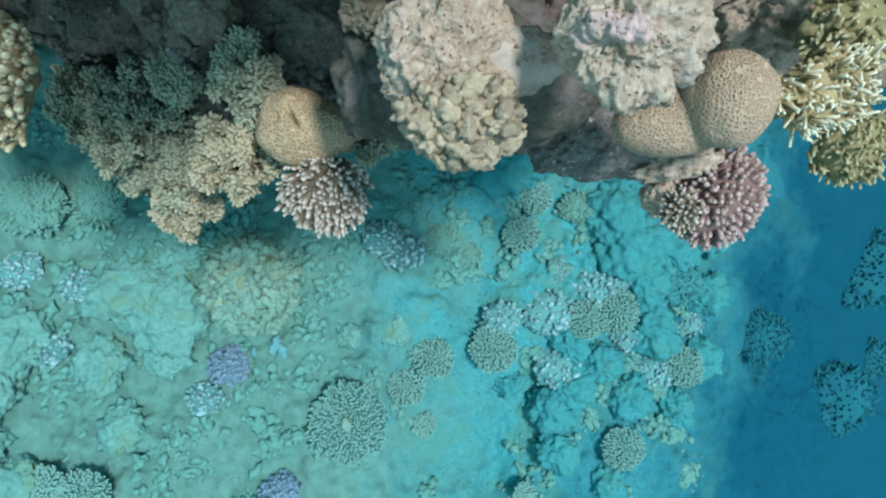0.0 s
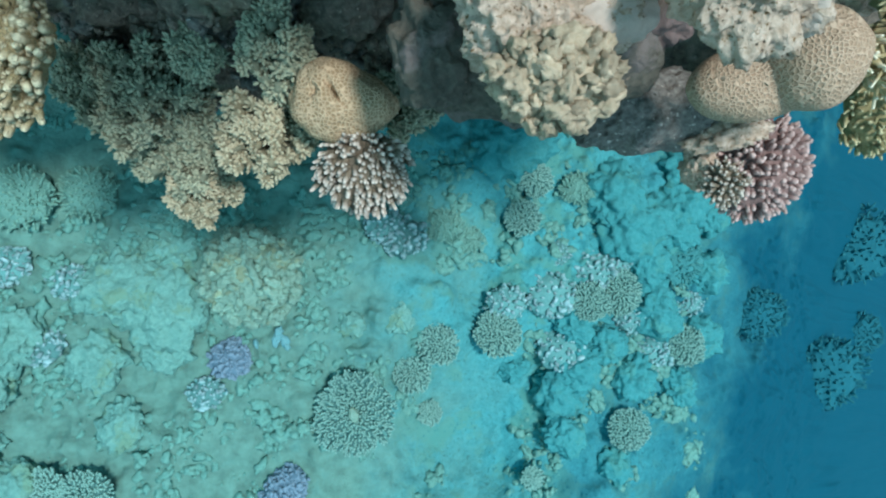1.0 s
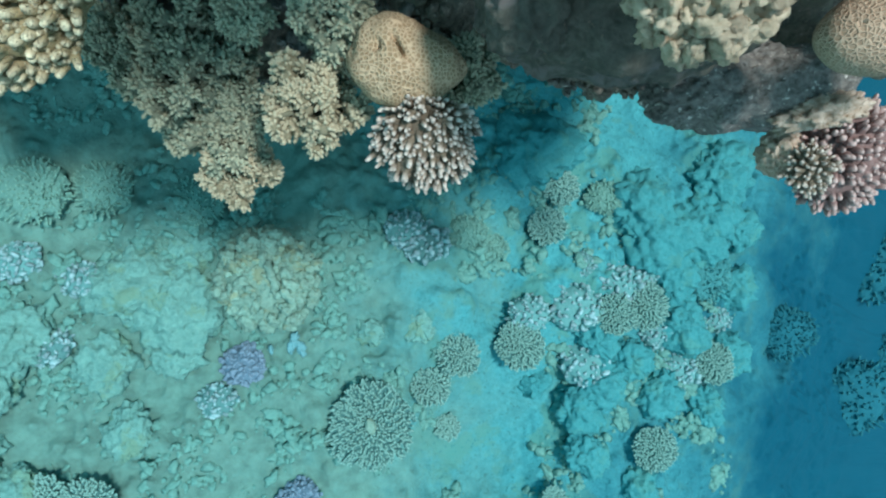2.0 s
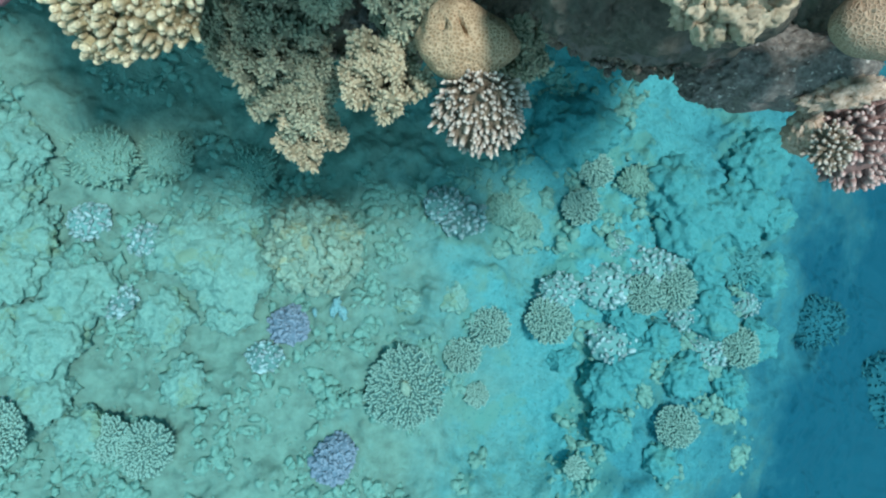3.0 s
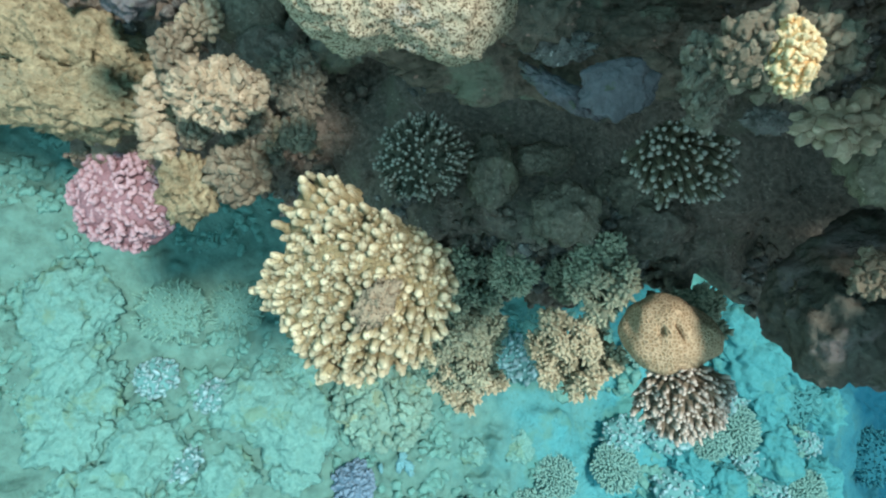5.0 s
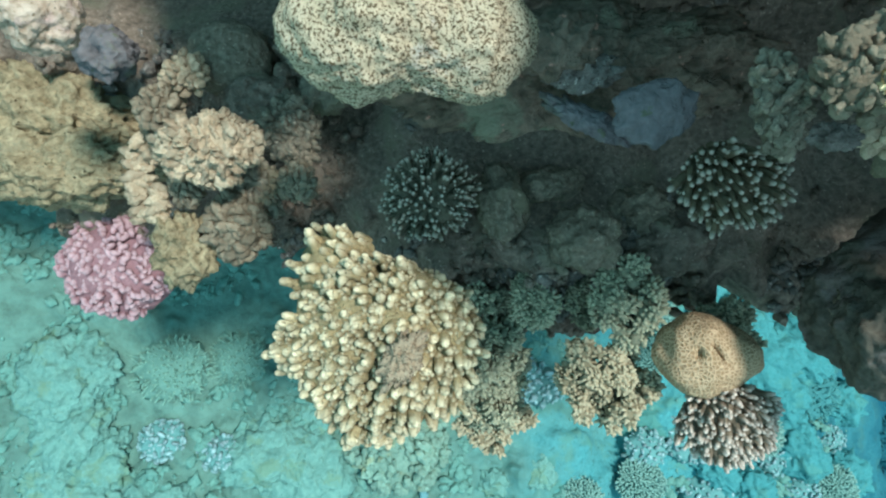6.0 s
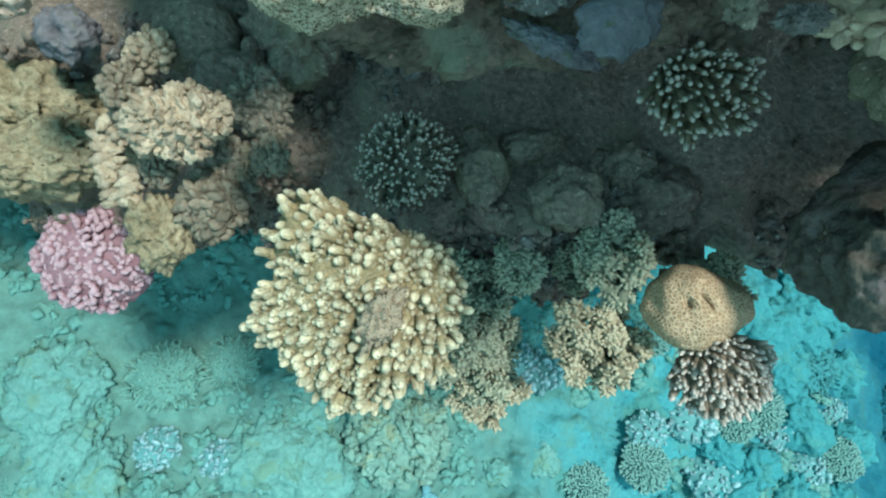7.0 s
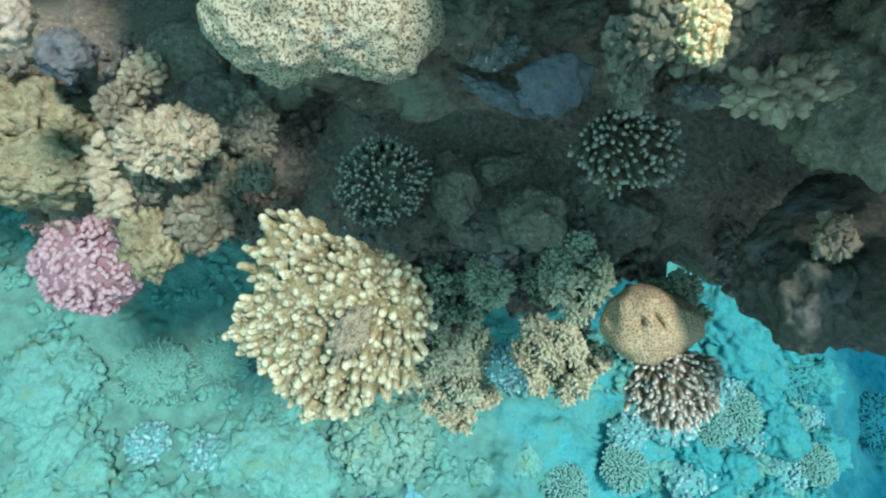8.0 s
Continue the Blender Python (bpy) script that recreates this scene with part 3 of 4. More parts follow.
# ---- coral makers ----
def finger_coral(name, label, category, at, radii, axis, n, cap, length, r, material, seed, fine=False, splay=0.35, group="", notch=0.22, root=None, lobes=(), cover=0):
    """A colony of blunt fingers, each a part, on a rounded core."""
    rng = random.Random(seed)
    ob = thing(name, label, category, at, group)
    turn = basis(axis)
    s = Shape()
    s.blob((0, 0, 0), [q * 0.97 for q in radii], 4, turn, 0.2, 2.0, seed, 4, tip=0.0)
    part("core", s, material, ob)
    meshes = []
    for k in range(9):
        f = Shape()
        size = 0.8 + 0.4 * rng.random()
        f.finger((0, 0, -0.3 * length), (0, 0, 1), length * (size + 0.3), r * (1.2 if fine else 1.35), r * ((0.72 if fine else 0.62) + 0.2 * rng.random()), 9 if fine else 6, 6 if fine else 4, 0.3 * (rng.random() - 0.5), rng, 0.22)
        if k % 3 == 0:
            f.finger((0, 0, length * 0.3), (0.8, 0.3, 0.7), length * 0.45, r * 0.7, r * 0.55, 6, 4, 0.0, rng, 0.15)
        if k % 3 == 1:
            f.finger((0, 0, length * 0.2), (-0.6, 0.6, 0.8), length * 0.5, r * 0.75, r * 0.6, 6, 4, 0.0, rng, 0.15)
        meshes.append(f.mesh("branch", material))
    places = []
    spots = [(d, np.zeros(3), np.array(radii)) for d in spread(n, cap, rng)]
    for shift, size, count in lobes:
        more = Shape()
        more.blob(turn @ np.array(shift), size, 3, turn, 0.2, 2.0, seed, 3, tip=0.0)
        part("core", more, material, ob)
        spots += [(d, np.array(shift), np.array(size)) for d in spread(count, cap, rng)]
    for d, shift, size in spots:
        edge = math.hypot(d[0], d[1])
        p = turn @ (shift + d * size * (1 + notch * noise.noise(Vector(d) * 1.7 + Vector((seed, 0, 0))) + 0.06 * (rng.random() - 0.5)))
        out = turn @ (d * np.array((1.0, 1.0, 0.9)) + np.array((0, 0, 0.25)))
        if root:
            out = p - turn @ np.array(root)
            out = out / np.linalg.norm(out)
        out = out + np.array((rng.random() - 0.5, rng.random() - 0.5, rng.random() - 0.5)) * splay
        out = out / np.linalg.norm(out)
        w = 0.85 + 0.35 * rng.random()
        places.append(placed(p, out, rng.random() * 6.28, (w, w, (0.7 + 0.5 * rng.random()) * (0.8 + 0.45 * edge))))
    rng.shuffle(places)
    pieces("branch", ob, meshes, places)
    if cover:
        short = Shape()
        for d in spread(cover, cap + 3, rng):
            p = turn @ (d * np.array(radii) * (0.98 + notch * noise.noise(Vector(d) * 1.7 + Vector((seed, 0, 0)))))
            out = p - turn @ np.array(root or (0, 0, -0.1))
            out = out / np.linalg.norm(out) + np.array([rng.random() - 0.5 for _ in range(3)]) * 0.8
            short.finger(p, out / np.linalg.norm(out), length * (0.35 + 0.35 * rng.random()), r * 0.85, r * 0.55, 6, 4, 0.0, rng, 0.2)
        tagged(part("branchlet_cover", short, material, ob), kind="stuff")
    return ob


def cauliflower_coral(name, label, category, at, radii, axis, n, cap, knob, material, seed, group="", lift=0.6, jag=0.28, even=False):
    """A rounded colony packed with short thick lobes, each a part."""
    rng = random.Random(seed)
    ob = thing(name, label, category, at, group)
    turn = basis(axis)
    s = Shape()
    s.blob((0, 0, 0), [q * 0.95 for q in radii], 4, turn, 0.12, 2.0, seed, 4, tip=0.0)
    part("core", s, material, ob)
    meshes = []
    for k in range(8):
        f = Shape()
        f.blob((0, 0, 0.3), (1.0 + 0.6 * rng.random(), 0.8, 1.0 + lift * rng.random()), 3 if n < 40 or jag > 0.4 else 2, None, jag, 1.3, rng.random() * 50, 4 if jag > 0.4 else 2)
        if k % 2:
            f.blob((0.8, 0.5, 0.3), (0.6, 0.5, 0.9), 2, None, 0.3, 1.6, rng.random() * 50, 2)
        meshes.append(f.mesh("lobe", material))
    places = []
    for d in spread(n, cap, rng):
        p = turn @ (d * np.array(radii) * (0.95 + 0.16 * noise.noise(Vector(d) * 2.5 + Vector((seed, 3, 0)))))
        out = turn @ d + np.array([rng.random() - 0.5 for _ in range(3)]) * 0.35
        w = knob * ((0.85 + 0.3 * rng.random()) if even else (0.55 + 0.85 * rng.random() ** 1.5))
        places.append(placed(p, out / np.linalg.norm(out), rng.random() * 6.28, (w, w, w)))
    rng.shuffle(places)
    pieces("lobe", ob, meshes, places)
    return ob


def soft_coral(at, r, seed, axis, material, label):
    """A stalked bush: fronds with gaps between, each of branches that end in tufts of small beads."""
    rng = random.Random(seed)
    ob = thing("soft_coral", label, "soft coral", at, "soft corals on the reef")
    turn = basis(axis)
    back = -turn[:, 2] * r * 0.8
    stem = Shape()
    fronds = list(spread(max(6, int(5 + r * 80)), 98, rng))
    for c in fronds:
        beads = Shape()
        long_ = r * (0.78 + 0.42 * rng.random())
        wide = 0.20 + 0.10 * rng.random()
        for k in range(int(8 + r * 85)):
            e = np.array([rng.gauss(0, wide) for _ in range(3)])
            off = np.linalg.norm(e) / (wide * 1.7)
            d = c + e
            d /= np.linalg.norm(d)
            reach = long_ * (1.08 - 0.30 * min(1.6, off) ** 1.5 + 0.10 * (rng.random() - 0.5))
            tip_ = turn @ (d * np.array((1.0, 1.0, 0.75))) * max(reach, 0.3 * long_)
            out = tip_ - back
            out_n = out / np.linalg.norm(out)
            stem.finger(back, out_n, np.linalg.norm(out) * 0.95, 0.006, 0.0045, 5, 3, 0.1, rng)
            near_tip = max(0.0, min(1.0, 1.0 - 0.6 * off))
            size = 0.0085 + 0.0045 * rng.random()
            beads.blob(tip_, (size, size, size), 2, None, 0.3, 1.5, rng.random() * 40, 2, tip=0.30)
            for q in range(14):
                e2 = np.array([rng.gauss(0, 1) for _ in range(3)]) + out_n * 0.8
                e2 /= np.linalg.norm(e2)
                w = 0.0026 + 0.0016 * rng.random()
                beads.blob(tip_ + e2 * size * (0.9 + 0.55 * rng.random()), (w, w, w * 2.2), 1, basis(e2), tip=np.clip(ICO[1][0][:, 2] * 0.3 + 0.35 + 0.35 * near_tip, 0, 1))
        tagged(part("frond", beads, material, ob), kind="stuff")
    tagged(part("stalk", stem, M_STALK, ob), kind="stuff")
    return ob


def table_coral(x, y, r, seed, material=M_TABLE, label="round grey-green table coral on the sea bed", name="table_coral"):
    """A low round plate on a foot, set with short upright branchlets."""
    rng = random.Random(seed)
    z = ground(x, y) + relief(x, y)
    ob = thing(name, label, "coral", (x, y, z), "table corals on the sea bed")
    top = 0.35 * r + 0.03
    s = Shape()
    s.finger((0, 0, -0.05), (0, 0, 1), top + 0.05, r * 0.35, r * 0.55, 10, 3, 0.0, rng)
    part("foot", s, material, ob)
    lean = Vector((rng.random() * 0.3 - 0.15, -0.22 + rng.random() * 0.1, 1)).normalized()
    turn = basis(lean)
    plate = Shape()
    plate.blob((0, 0, top), (r * 0.95, r * 0.95, 0.12 * r + 0.006), 4, turn, 0.16, 2.5, seed, 3, tip=0.0)
    part("plate", plate, material, ob)
    nubs = Shape()
    n = int(150 + 26000 * r * r)
    for i in range(n):
        q = math.sqrt((i + 0.5) / n)
        a = i * 2.399963 + rng.random() * 0.3
        edge = 1 + 0.16 * noise.noise(Vector((math.cos(a), math.sin(a), seed)) * 1.8)
        d = np.array((math.cos(a) * q * r * edge, math.sin(a) * q * r * edge, 0.13 * r * (1 - q * q)))
        out = turn @ np.array((math.cos(a) * q * 0.9, math.sin(a) * q * 0.9, 1.0)) + np.array([rng.random() - 0.5 for _ in range(3)]) * 0.3
        out /= np.linalg.norm(out)
        nubs.finger(np.array((0, 0, top)) + turn @ d, out, 0.018 + 0.012 * rng.random(), 0.0072, 0.0055, 5, 3, 0.0, rng, 0.2)
    tagged(part("branchlet_cover", nubs, material, ob), kind="stuff")
    return ob


# ---- corals of the wall ----
acro = finger_coral("finger_coral", "large cream finger coral colony with pale blunt tips", "coral", ACRO, (0.128, 0.120, 0.075), (-0.10, -0.42, 0.90), 300, 102, 0.020, 0.0069, M_ACRO, 11, fine=True, cover=1600, splay=0.6, notch=0.30, root=(0.045, 0.05, -0.14), lobes=[((-0.085, 0.085, -0.02), (0.055, 0.065, 0.045), 60)])
patch = Shape()
patch.blob((0, 0, 0), (0.019, 0.036, 0.016), 5, basis((-0.1, -0.5, 0.86), -0.45), 0.55, 2.2, 3.0, 6)
part("dead_patch", patch, M_PATCH, acro, "brown speckled dead patch", at=(0.035, -0.058, 0.082))


def slit_dome(d, v):
    """Two grooves across the top of the dome."""
    out = d.copy()
    for gx, tilt in ((-0.40, 0.05), (0.0, -0.55)):
        off = (v[:, 0] - gx) - tilt * (v[:, 1] - 0.2)
        along = np.abs(v[:, 1] - 0.15)
        short = gx < -0.2
        dent = np.exp(-(off / (0.06 if short else 0.042)) ** 2) * np.exp(-(along / (0.11 if short else 0.21)) ** 4) * (v[:, 2] > 0)
        crease = np.exp(-(off / 0.16) ** 2) * np.exp(-(along / 0.34) ** 2) * (v[:, 2] > 0)
        out *= (1 - (0.20 if short else 0.34) * dent - 0.06 * crease)[:, None]
    lean = np.clip(v[:, 0], 0, 1)
    out[:, 0] *= 1 + 0.22 * lean
    out[:, 1] = out[:, 1] * (1 - 0.22 * lean) - 0.012 * lean
    out[:, 2] *= 1 - 0.25 * lean
    return out


def ridged(d, v):
    """Weathered layers along the length."""
    s_ = [1 + 0.07 * noise.noise(Vector((q[0] * 12, q[1] * 60 + 2.2 * noise.noise(Vector(q) * 16), q[2] * 22))) for q in d]
    return crusty(d * np.array(s_)[:, None], v)


rock("honeycomb_coral", "smooth tan honeycomb coral dome with two slits", "coral", DOME, (0.078, 0.070, 0.068), M_DOME, axis=(0.0, -0.42, 0.9), rough=0.13, freq=1.1, seed=4, level=6, octaves=2, hold=slit_dome)
finger_coral("brown_coral", "brown branching coral with white tips under a dome coral", "coral", BROWN, (0.068, 0.062, 0.05), (0.0, -0.6, 0.8), 270, 100, 0.020, 0.0046, M_BROWN, 5, splay=0.7, root=(0.0, 0.05, -0.06))
for k, (x, y, z, r) in enumerate(SOFT):
    # Bushes 2 and 5 stand in sun; the others get the darker copy.
    pale = k in (2, 5)
    soft_coral((x, y, z), r * 0.94, 30 + k, (0.05, -0.45, 0.89), M_SOFT if pale else M_SOFT_SHADED, "pale cream bushy soft coral on the reef wall" if pale else "grey-green bushy soft coral on the reef wall, in a shaded tone")
cauliflower_coral("cauliflower_coral", "rose pink cauliflower coral, packed lobes, beside grey rock", "coral", PINK_ONE, (0.122, 0.114, 0.080), (-0.05, -0.5, 0.86), 300, 84, 0.0082, M_PINK, 8, lift=0.3, even=True)
finger_coral("cauliflower_coral", "dull red cauliflower coral hanging under a rock slab", "coral", PINK_TWO, (0.094, 0.098, 0.072), (0.1, -0.62, 0.78), 290, 100, 0.016, 0.0060, M_PINK_TWO, 9, splay=0.45, notch=0.14)
finger_coral("branching_coral", "small white-tipped coral beside red coral", "coral", WHITE_TIPS, (0.032, 0.036, 0.025), (-0.2, -0.6, 0.78), 80, 95, 0.013, 0.0046, M_BROWN, 91, splay=0.6)
rock("crusted_rock", "pale crusted knob of rock under a slab", "rock", PALE_KNOB, (0.034, 0.045, 0.04), M_HEAD, rough=0.3, freq=1.8, seed=92)
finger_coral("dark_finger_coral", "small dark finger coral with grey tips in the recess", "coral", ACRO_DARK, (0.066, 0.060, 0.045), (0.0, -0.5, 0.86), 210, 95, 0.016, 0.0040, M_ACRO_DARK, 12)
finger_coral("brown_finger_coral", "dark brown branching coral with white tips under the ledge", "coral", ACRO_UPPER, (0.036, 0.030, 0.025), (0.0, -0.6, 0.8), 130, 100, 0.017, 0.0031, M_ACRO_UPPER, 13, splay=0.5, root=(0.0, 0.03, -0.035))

# ---- rock heads, boulders and crusts of the wall ----
head = lumps("rock_head", "sunlit tan coral rock with rough crust", "rock", HEAD_ONE, M_HEAD, [((-0.002, 0.024, 0), (0.066, 0.066, 0.052)), ((-0.044, -0.006, 0.002), (0.036, 0.046, 0.038)), ((0.012, -0.036, -0.004), (0.058, 0.046, 0.040)), ((0.062, -0.006, -0.006), (0.064, 0.034, 0.034))], rough=0.24, freq=2.0, seed=21)
tongue = Shape()
tongue.blob(basis(OUT) @ np.array((0.062, -0.006, -0.006)), (0.068, 0.036, 0.036), 5, basis(OUT, -0.15), 0.10, 1.6, 23, 4)
part("bare_patch", tongue, M_BARE, head, "smooth pinkish bare patch")
cauliflower_coral("knobby_coral", "pale knobby coral growing on a sunlit rock", "coral", HEAD_ONE_NUBS, (0.060, 0.046, 0.034), (0.0, -0.7, 0.7), 90, 94, 0.0092, M_PALE, 77, lift=0.7, jag=0.6)
head = lumps("rock_head", "bright sunlit crusted rock beside a round coral", "rock", HEAD_TWO, M_HEAD, [((0.005, 0.010, 0), (0.058, 0.066, 0.047)), ((0.006, -0.046, -0.003), (0.037, 0.029, 0.029)), ((-0.035, -0.005, -0.005), (0.027, 0.042, 0.032)), ((0.048, -0.011, 0.003), (0.019, 0.043, 0.026))], rough=0.22, freq=2.0, seed=33)
tongue = Shape()
tongue.blob(basis(OUT) @ np.array((0.049, -0.011, 0.003)), (0.020, 0.045, 0.027), 5, basis(OUT, 0.05), 0.10, 1.6, 37, 4)
part("bare_patch", tongue, M_BARE, head, "smooth white bare tongue")
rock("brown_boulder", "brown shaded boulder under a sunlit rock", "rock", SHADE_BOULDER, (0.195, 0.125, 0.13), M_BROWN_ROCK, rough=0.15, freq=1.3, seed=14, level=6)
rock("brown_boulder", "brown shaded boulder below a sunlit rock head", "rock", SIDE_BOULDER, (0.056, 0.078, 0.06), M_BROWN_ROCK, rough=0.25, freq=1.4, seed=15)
lumps("pored_coral", "smooth beige club-shaped coral with fine pores", "coral", PORED, M_DOME_TWO, [((-0.003, 0.000, 0), (0.059, 0.065, 0.058)), ((-0.066, -0.018, -0.040), (0.076, 0.046, 0.046))], axis=(0.05, -0.45, 0.89), sharp=4.5, rough=0.06, freq=1.0, seed=8, octaves=2)
rock("rock_slab", "rough grey rock slab jutting from the reef", "rock", SLAB, (0.185, 0.072, 0.09), M_SLAB, rough=0.18, freq=1.8, seed=18, level=6)
rock("crusted_rock", "whitish crust along the lip of a dark slab", "rock", (0.442, 0.512, 2.258), (0.078, 0.026, 0.034), M_HEAD, rough=0.34, freq=2.2, seed=93, spin=0.12)
rock("crusted_rock", "cream crusted rock at the reef edge", "rock", CRUST, (0.09, 0.06, 0.07), M_HEAD, rough=0.4, freq=2.0, seed=19)
finger_coral("branching_coral", "yellow branching coral with pale tips in sunlight", "coral", FIRE_A, (0.064, 0.047, 0.037), (0.2, -0.5, 0.82), 210, 100, 0.019, 0.0024, M_FIRE, 22, notch=0.45, splay=1.9, root=(-0.06, 0.05, -0.05))
finger_coral("branching_coral", "yellow-brown branching coral at the drop-off", "coral", FIRE_B, (0.088, 0.10, 0.062), (0.2, -0.6, 0.8), 200, 100, 0.018, 0.0041, M_FIRE_DULL, 23, notch=0.45, splay=1.9, root=(0.02, 0.07, -0.06))
finger_coral("branching_coral", "yellow-brown branching coral on the reef edge", "coral", FIRE_C, (0.08, 0.05, 0.04), (0.2, -0.5, 0.8), 180, 100, 0.013, 0.0034, M_FIRE_DULL, 24, notch=0.45, splay=1.9)
rock("layered_rock", "cream layered rock with weathered ridges", "rock", STRATA, (0.19, 0.070, 0.08), M_STRATA, rough=0.24, freq=2.2, seed=25, level=6, hold=ridged, spin=-0.1)
rock("layered_rock", "yellowish crusted rock on the reef wall", "rock", STRATA_UP, (0.165, 0.085, 0.09), M_STRATA, rough=0.26, freq=2.2, seed=26, level=6, hold=crusty, spin=-0.35)
rng = random.Random(5)
column = thing("knobby_column", "pale column of stacked coral knobs", "coral", COLUMN)
column_knobs = []
for k in range(5):
    knob = Shape()
    knob.blob((0, 0, 0), (1.5, 0.8, 1.0), 3, None, 0.4, 1.8, k + 1, 4)
    column_knobs.append(knob.mesh("knob", M_PALE))
places = []
for k in range(34):
    f = k / 33
    c = basis(OUT) @ np.array(((rng.random() - 0.5) * 0.045, 0.07 - 0.14 * f, 0.02 * rng.random()))
    w = 0.008 + 0.007 * rng.random()
    places.append(placed(c, (rng.random() - 0.5, -0.6, 0.8), rng.random() - 0.5, (w, w, w)))
pieces("knob", column, column_knobs, places)
cauliflower_coral("knobby_coral", "pale knobby coral clump on the reef wall", "coral", PALE, (0.075, 0.048, 0.04), OUT, 130, 98, 0.0078, M_PALE, 6, lift=0.7, jag=0.6)
cauliflower_coral("tan_knob_coral", "tan lumpy coral beneath pale knobby coral", "coral", KNOB_ORANGE, (0.05, 0.055, 0.042), OUT, 90, 100, 0.0085, M_ORANGE, 27, lift=0.5)
for k, (at, radii, n, w, material, label) in enumerate((
    (KNOB_DUN, (0.032, 0.045, 0.025), 60, 0.0075, M_ORANGE, "dun knobby coral beside pale knobs"),
    (KNOB_GREY, (0.035, 0.03, 0.025), 60, 0.0065, M_PALE, "grey knobby coral above pale clump"),
    (KNOB_LOW, (0.028, 0.035, 0.022), 60, 0.0055, M_ORANGE, "grey-green knobby crust on reef rock"),
    (KNOB_MOSS, (0.05, 0.055, 0.035), 100, 0.0075, M_MOSS, "mossy lumped coral in the shade"),
    (KNOB_GAP, (0.040, 0.050, 0.03), 70, 0.0085, M_MOSS, "grey lumpy coral above tan knobs"),
    (KNOB_TALL, (0.036, 0.06, 0.03), 70, 0.0085, M_MOSS, "tall grey-green lumpy coral in the shade"),
    (KNOB_CREST, (0.030, 0.026, 0.02), 50, 0.006, M_PALE, "cream knobby coral beside layered rock"),
    (KNOB_SMALL, (0.030, 0.032, 0.022), 60, 0.006, M_ORANGE, "dun crusted coral beside finger coral"),
)):
    cauliflower_coral("knobby_coral", label, "coral", at, radii, OUT, n, 100, w, material, 400 + k, lift=0.5)
rock("round_boulder", "smooth grey-green boulder in shade", "rock", DOME_GREY, (0.075, 0.07, 0.06), M_MOSS, rough=0.12, freq=1.2, seed=61)
rock("sunlit_boulder", "cream sunlit boulder at the reef top", "rock", SUN_BOULDER, (0.044, 0.045, 0.045), M_HEAD, rough=0.22, freq=1.4, seed=62)
rock("ridged_rock", "grey-green ridged rock beside pink coral", "rock", KNOB_RIDGED, (0.05, 0.06, 0.05), M_STRATA, rough=0.4, freq=2.2, seed=28)
rock("green_boulder", "dull green shaded boulder", "rock", GREEN_BOULDER, (0.075, 0.09, 0.07), M_MOSS, rough=0.3, freq=2.0, seed=29)
def mouth(d, v):
    """A round hole in the front."""
    near_ = (v[:, 0] + 0.1) ** 2 + (v[:, 1] + 0.1) ** 2
    dent = np.exp(-(near_ / 0.09) ** 2) * (v[:, 2] > 0)
    return d * (1 - 0.6 * dent)[:, None]


rock("sponge_lump", "grey-purple sponge lump with a hole", "sponge", TUBE, (0.048, 0.042, 0.045), M_PLATE, rough=0.25, freq=1.5, seed=31, hold=mouth)
rock("plate_coral", "grey-green lobed plate on the ledge", "coral", PLATE_MOSS, (0.045, 0.026, 0.012), M_LEDGE, axis=(0.1, -0.55, 0.83), rough=0.35, freq=1.5, seed=71, octaves=3)
rock("crust_coral", "pinkish crust patch under the ledge", "coral", CRUST_PINK, (0.035, 0.016, 0.010), M_SLAB, axis=(0.0, -0.6, 0.8), rough=0.35, freq=1.8, seed=72)
rock("crust_coral", "pale green crust along the ledge lip", "coral", CRUST_LIP, (0.045, 0.012, 0.012), M_PLATE, axis=(0.0, -0.6, 0.8), rough=0.35, freq=1.8, seed=73, spin=-0.5)
rock("crust_coral", "pale green crust knob under the ledge", "coral", (-0.396, 0.522, 2.930), (0.018, 0.009, 0.010), M_SLAB, axis=(0.0, -0.6, 0.8), rough=0.4, freq=1.8, seed=74, spin=-0.2)
lumps("speckled_boulder", "white speckled boulder on the ledge", "rock", SPECKLED, M_SPECKLED, [((-0.028, 0.008, 0), (0.080, 0.062, 0.058)), ((0.050, -0.008, -0.004), (0.056, 0.050, 0.048))], axis=(0.0, -0.55, 0.83), rough=0.13, freq=1.6, seed=35)
rock("ledge_rock", "mossy brown ledge over a dark recess", "rock", LEDGE, (0.22, 0.065, 0.06), M_LEDGE, axis=(0.0, -0.3, 0.95), rough=0.26, freq=2.0, seed=36, level=6)
rock("plate_coral", "flat grey-purple encrusting plate under the ledge", "coral", PLATE, (0.042, 0.028, 0.008), M_PLATE, axis=(0.0, -0.6, 0.8), rough=0.22, freq=1.2, seed=37, octaves=3)
cauliflower_coral("lumpy_column", "mossy lumpy coral column under the ledge", "coral", COL_UP, (0.013, 0.028, 0.014), OUT, 80, 100, 0.0034, M_MOSS, 38, jag=0.55)
cauliflower_coral("knobby_coral", "yellow knobby coral catching sunlight on the ledge", "coral", YELLOW_UP, (0.012, 0.020, 0.012), OUT, 170, 100, 0.0017, M_YELLOW, 41, jag=0.5)
cauliflower_coral("knobby_coral", "brown-grey knobby coral on the ledge", "coral", YELLOW_UP + Vector((0.004, 0.012, -0.008)), (0.040, 0.022, 0.016), OUT, 110, 100, 0.0036, M_ORANGE, 48, jag=0.5)
cauliflower_coral("knobby_coral", "pale grey coral with thick knobs", "coral", KNOB_UP, (0.044, 0.020, 0.014), OUT, 52, 100, 0.0054, M_PALE, 42, lift=1.8, jag=0.22)
